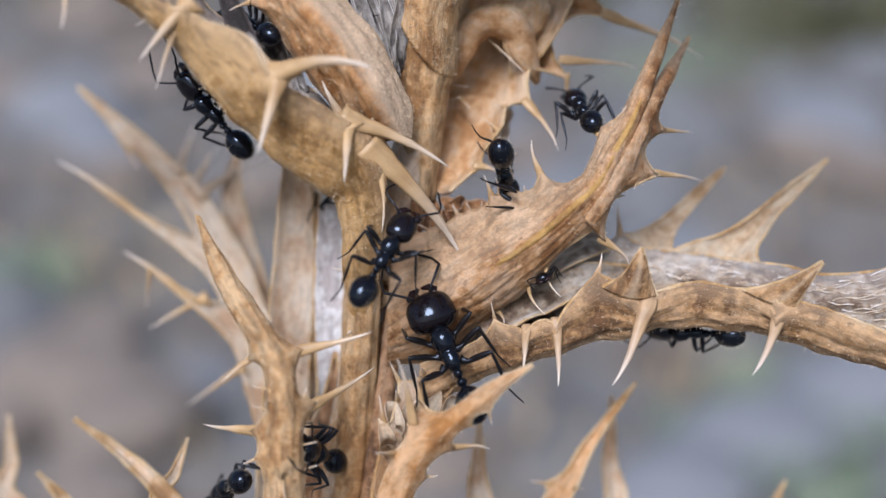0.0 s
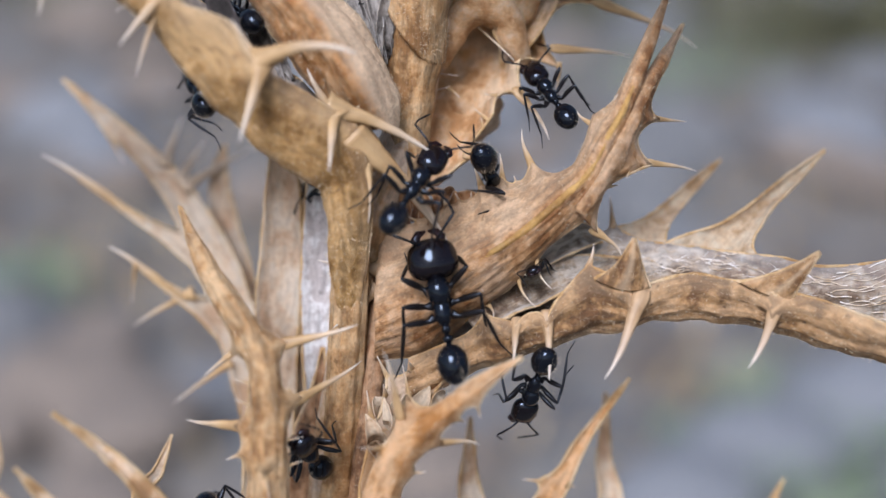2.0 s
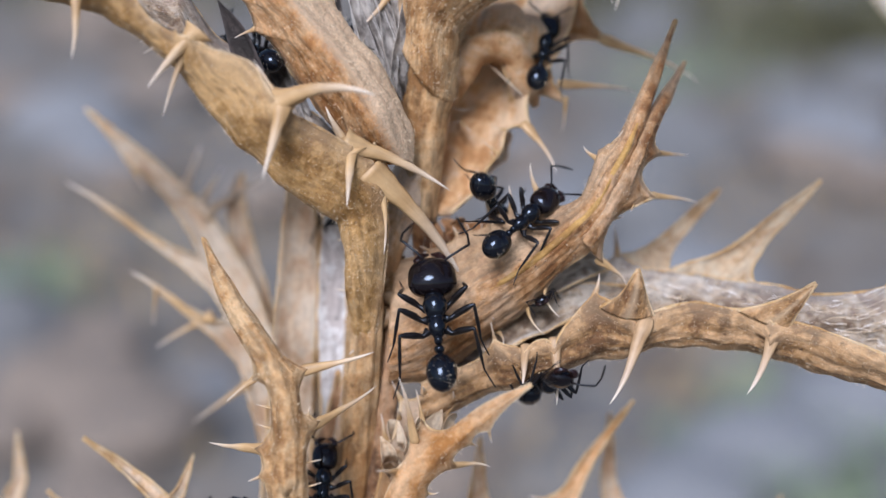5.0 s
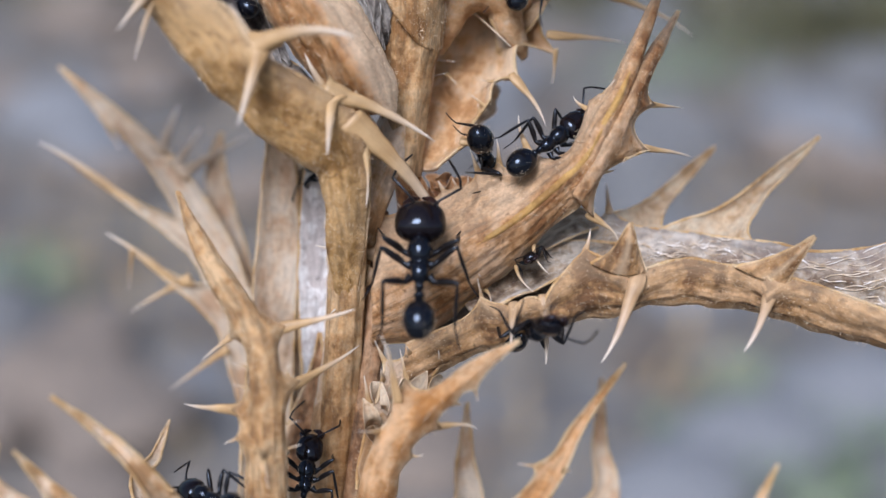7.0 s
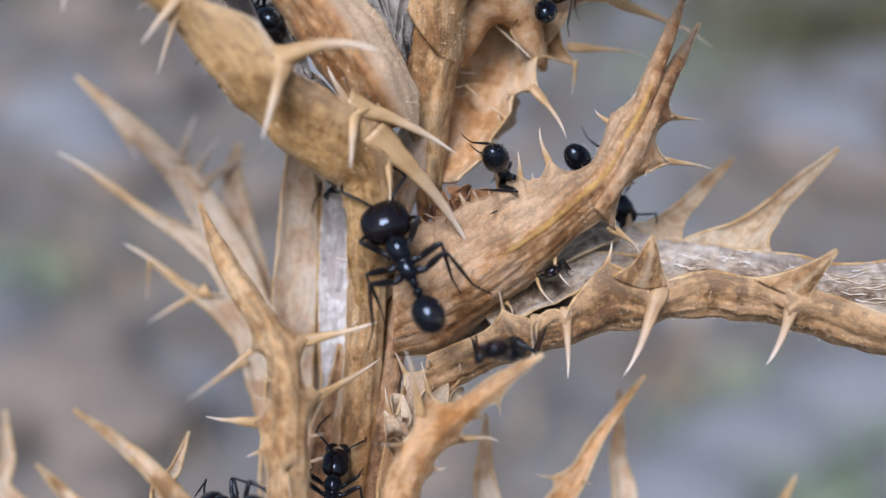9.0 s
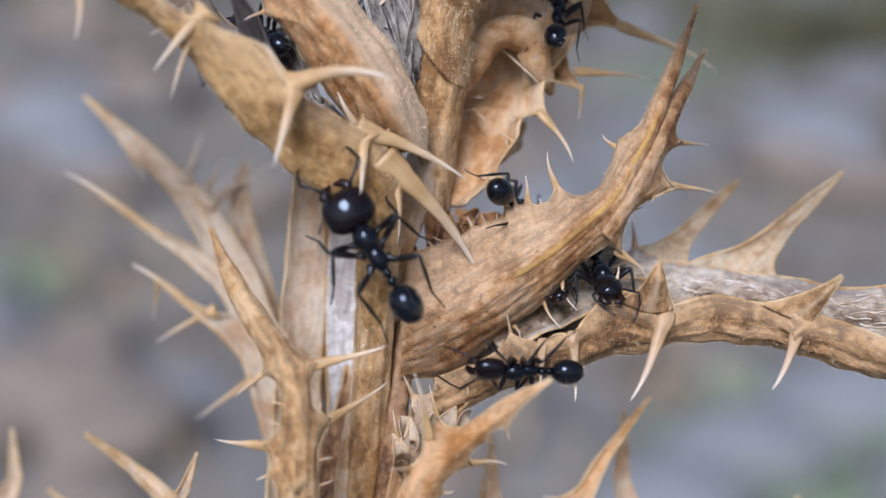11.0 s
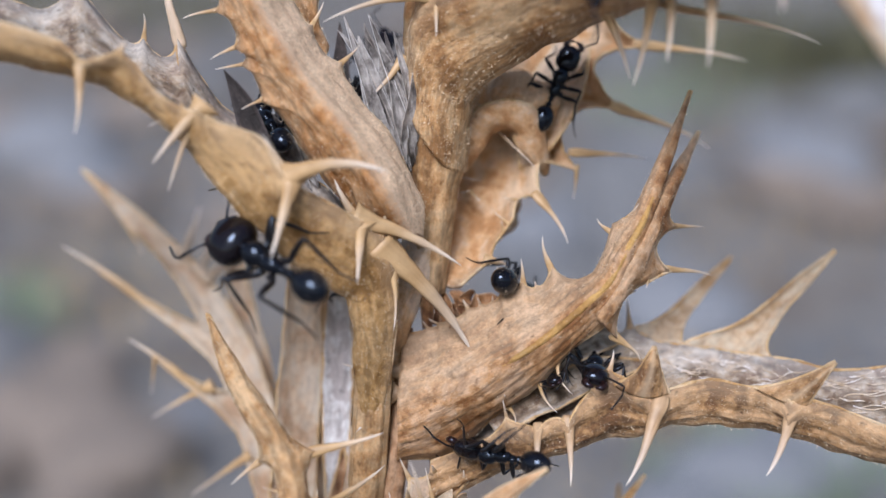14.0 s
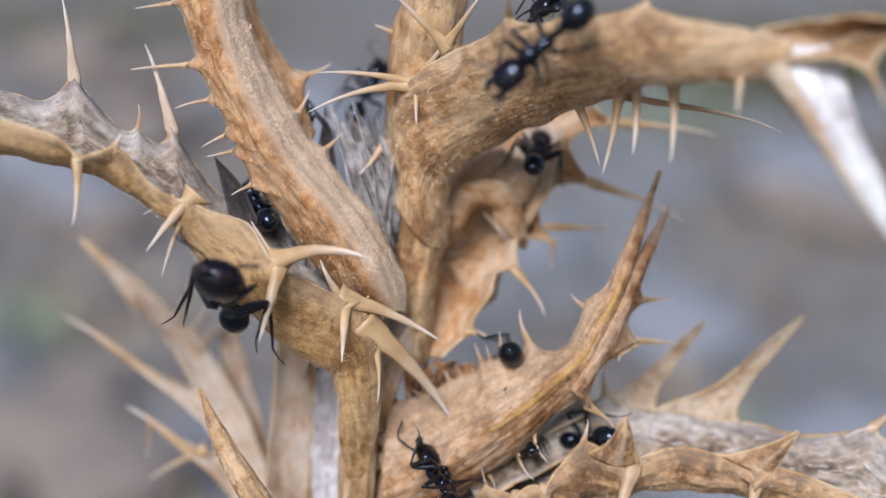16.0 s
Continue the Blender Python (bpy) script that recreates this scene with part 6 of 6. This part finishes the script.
        (0.5, -7.8, 73.0, -13.2, -0.22, -0.94, 0.28),
        (1, -7.7, 73.0, -12.7, -0.15, -0.94, 0.32),
        (1.5, -7.9, 73.0, -12.8, -0.12, -0.94, 0.31),
        (2, -7.4, 73.0, -13.4, -0.12, -0.89, 0.44),
        (2.5, -7.9, 73.0, -12.8, -0.15, -0.89, 0.43),
        (2.75, -7.8, 73.0, -12.7, -0.25, -0.07, 0.96),
        (3, -7.7, 73.0, -12.6, -0.11, 0.82, 0.56),
        (3.5, -7.7, 73.0, -12.8, -0.04, 0.65, 0.76),
        (6, -7.9, 73.0, -15.4, 0.00, 0.53, 0.85),
        (6.5, -7.7, 73.0, -15.8, -0.02, 0.55, 0.83),
        (7, -7.7, 73.0, -16.0, 0.05, 0.59, 0.80),
        (7.5, -7.7, 73.0, -16.1, 0.04, 0.59, 0.81),
        (8, -7.6, 73.0, -16.2, 0.04, 0.58, 0.81),
        (8.5, -7.7, 73.0, -16.4, 0.06, 0.56, 0.83),
        (9, -7.4, 73.0, -16.2, 0.07, 0.57, 0.82),
        (11.5, -7.9, 75.0, -20.9, -0.04, 0.56, 0.83),
        (12.5, -6.9, 75.0, -21.5, -0.08, 0.57, 0.82),
        (16, -6.9, 75.0, -21.5, -0.08, 0.57, 0.82),
    ]),
    ("low_walker", 4.8, "worker", (0, -0.8, 0.6), [
        (0, -13.7, 74.0, -15.3, -0.42, 0.85, -0.32),
        (0.5, -13.7, 74.0, -15.8, -0.42, 0.80, -0.43),
        (1, -14.4, 74.0, -17.0, -0.29, 0.90, -0.34),
        (1.5, -14.6, 74.0, -16.4, -0.25, 0.91, -0.33),
        (2, -14.3, 74.0, -16.8, -0.24, 0.92, -0.30),
        (3.5, -13.8, 74.0, -16.3, -0.31, 0.92, -0.23),
        (6, -13.4, 70.0, -16.2, -0.75, 0.66, -0.05),
        (6.5, -13.0, 70.0, -16.6, -0.76, 0.64, 0.11),
        (7, -13.0, 70.0, -16.3, -0.67, 0.75, 0.04),
        (7.5, -13.1, 70.0, -16.2, -0.67, 0.74, -0.03),
        (8, -12.9, 70.0, -16.2, -0.67, 0.73, -0.11),
        (8.5, -12.9, 70.0, -16.0, -0.67, 0.73, -0.11),
        (9, -13.1, 70.0, -16.0, -0.66, 0.74, -0.10),
        (11.5, -12.6, 72.0, -18.1, -0.73, 0.69, 0.00),
        (12.5, -11.7, 72.0, -17.6, -0.72, 0.70, 0.00),
        (16, -11.7, 72.0, -17.6, -0.72, 0.70, 0.00),
    ]),
    ("nook_ant", 2.8, "worker", (-0.3, -0.8, 0.5), [
        (0, 6.4, 74.4, -1.8, -0.05, -1.00, -0.03),
        (16, 6.4, 74.4, -2.2, -0.05, -1.00, -0.03),
    ]),
    ("bract_ant", 4.4, "worker", (-0.3, -0.9, 0.4), [
        (0, -12.2, 72.6, 14.2, -0.65, 0.63, 0.43),
        (11.5, -12.4, 72.6, 14.3, -0.59, 0.65, 0.48),
        (12, -12.0, 72.6, 14.2, -0.56, 0.75, 0.35),
        (12.5, -12.0, 72.6, 13.9, -0.55, 0.76, 0.35),
        (13.5, -11.5, 72.6, 14.1, -0.47, 0.79, 0.40),
        (14, -11.6, 72.6, 13.9, -0.40, 0.74, 0.54),
        (15, -11.7, 72.6, 14.0, -0.38, 0.76, 0.53),
        (16, -11.7, 72.6, 14.0, -0.39, 0.78, 0.49),
    ]),
    ("back_ant", 4.0, "worker", (-0.9, -0.3, 0.2), [
        (0, -7.5, 78.0, 4.5, -0.42, 0.78, -0.46),
        (16, -7.5, 78.0, 4.5, -0.42, 0.78, -0.46),
    ]),
    ("bud_ant", 4.4, "worker", (-0.5, -0.7, 0.4), [
        (0, -7.0, 74.5, 14.7, -0.12, 0.93, 0.33),
        (13, -6.8, 74.5, 14.9, -0.08, 0.91, 0.40),
        (15, -8.1, 74.5, 16.7, -0.30, 0.65, 0.69),
        (15.5, -9.0, 74.5, 17.5, -0.29, 0.68, 0.68),
        (16, -9.2, 74.0, 19.3, -0.22, 0.68, 0.70),
    ]),
    ("bud_climber", 4.2, "worker", (0.3, -0.8, 0.5), [
        (0, -2.9, 79.0, 17.7, 0.18, 0.52, 0.83),
        (14, -5.5, 79.0, 18.9, 0.37, 0.41, 0.84),
        (15, -5.7, 79.0, 20.9, 0.29, 0.76, 0.58),
        (15.5, -5.5, 79.0, 21.7, 0.33, 0.74, 0.58),
        (16, -4.8, 79.0, 22.6, 0.37, 0.46, 0.81),
    ]),
    ("branch_ant", 4.9, "worker", (-0.2, -0.9, 0.4), [
        (0, 13.4, 60.0, 25.7, -0.72, 0.68, -0.12),
        (13, 10.6, 59.0, 20.5, -0.57, 0.68, -0.46),
        (14, 8.2, 59.0, 21.5, -0.36, 0.71, -0.60),
        (14.5, 6.8, 58.5, 20.4, -0.09, 0.72, -0.69),
        (15, 6.5, 58.5, 20.3, -0.21, 0.68, -0.71),
        (15.5, 6.2, 58.5, 21.1, -0.58, 0.00, -0.81),
        (16, 5.8, 58.5, 21.6, -0.76, 0.13, -0.64),
    ]),
    ("top_ant", 4.6, "worker", (0, -0.8, 0.6), [
        (0, 8.0, 66.0, 28.9, -0.42, 0.80, -0.42),
        (14, 7.3, 66.0, 26.5, -0.36, 0.74, -0.57),
        (15, 7.9, 66.0, 28.1, -0.52, 0.72, -0.45),
        (15.5, 7.4, 66.0, 26.7, -0.60, 0.72, -0.36),
        (16, 8.2, 66.0, 26.5, -0.64, 0.73, -0.24),
    ]),
]
ANTS = []


def build_ant(name, size, caste):
    ms = ant_meshes(size, caste == "major")
    ant = new("ant")
    tagged(ant, LABELS[name][0], "ant", "ants on the thistle")
    s = size * MM

    def part(key, nm, at, parent=ant):
        ob = put(nm, ms[key], parent)
        ob.location = Vector(at) * s
        return ob

    head = part("head", "head", (0.5, 0, 0))
    for k in (1, -1):
        part("mandible%d" % k, "mandible", (0, 0, 0), head)
        part("eye%d" % k, "eye", (0, 0, 0), head)
    feelers = [part("antenna%d" % k, "antenna", (0, 0, 0), head) for k in (1, -1)]
    tagged(part("bristles_head", "bristles", (0, 0, 0), head), kind="stuff")
    part("thorax", "thorax", (0, 0, 0))
    part("petiole", "petiole", (0, 0, 0))
    gaster = part("gaster", "gaster", (-0.5, 0, 0))
    tagged(part("bristles_gaster", "bristles", (0, 0, 0), gaster), kind="stuff")
    legs = []
    for nm, x in (("fore", 0.2), ("mid", 0.08), ("hind", -0.03)):
        for k in (1, -1):
            legs.append((part("leg_%s%d" % (nm, k), "leg", (x, 0.08 * k, -0.08)), Vector((x, 0.08 * k, -0.08)) * s, k, nm))
    return ant, legs, feelers


for name, size, caste, back, rows in TRACKS:
    ANTS.append((name, back, rows, *build_ant(name, size, caste)))


def motions():
    for i, (name, back, rows, ant, legs, feelers) in enumerate(ANTS):
        walk(ant, [(t, stance(x, y, z, hx, hy, hz, back)) for t, x, y, z, hx, hy, hz in rows])
        pep = LABELS[name][1]
        times = [k * 0.25 for k in range(65)]
        for j, (leg, hip, k, nm) in enumerate(legs):
            phase = 0.0 if (j % 2 == 0) == (nm != "mid") else math.pi
            rest = {"fore": 8, "mid": 0, "hind": -6}[nm] * k
            steps = []
            for t in times:
                w = 2 * math.pi * (1.3 + 0.07 * i) * t + phase + i
                swing, lift = 17 * pep * math.sin(w), 7 * pep * max(0.0, math.cos(w))
                steps.append((t, Matrix.Translation(hip) @ pose(0, 0, 0, lift * k, 0, rest + swing)))
            walk(leg, steps)
        for j, feeler in enumerate(feelers):
            walk(feeler, [(t, pose(0, 0, 0, 6 * pep * math.sin(2.9 * t + i), 9 * pep * math.sin(4.1 * t + 2 * j + i), 12 * pep * math.sin(3.3 * t + 1.7 * j + i))) for t in times])


motions()
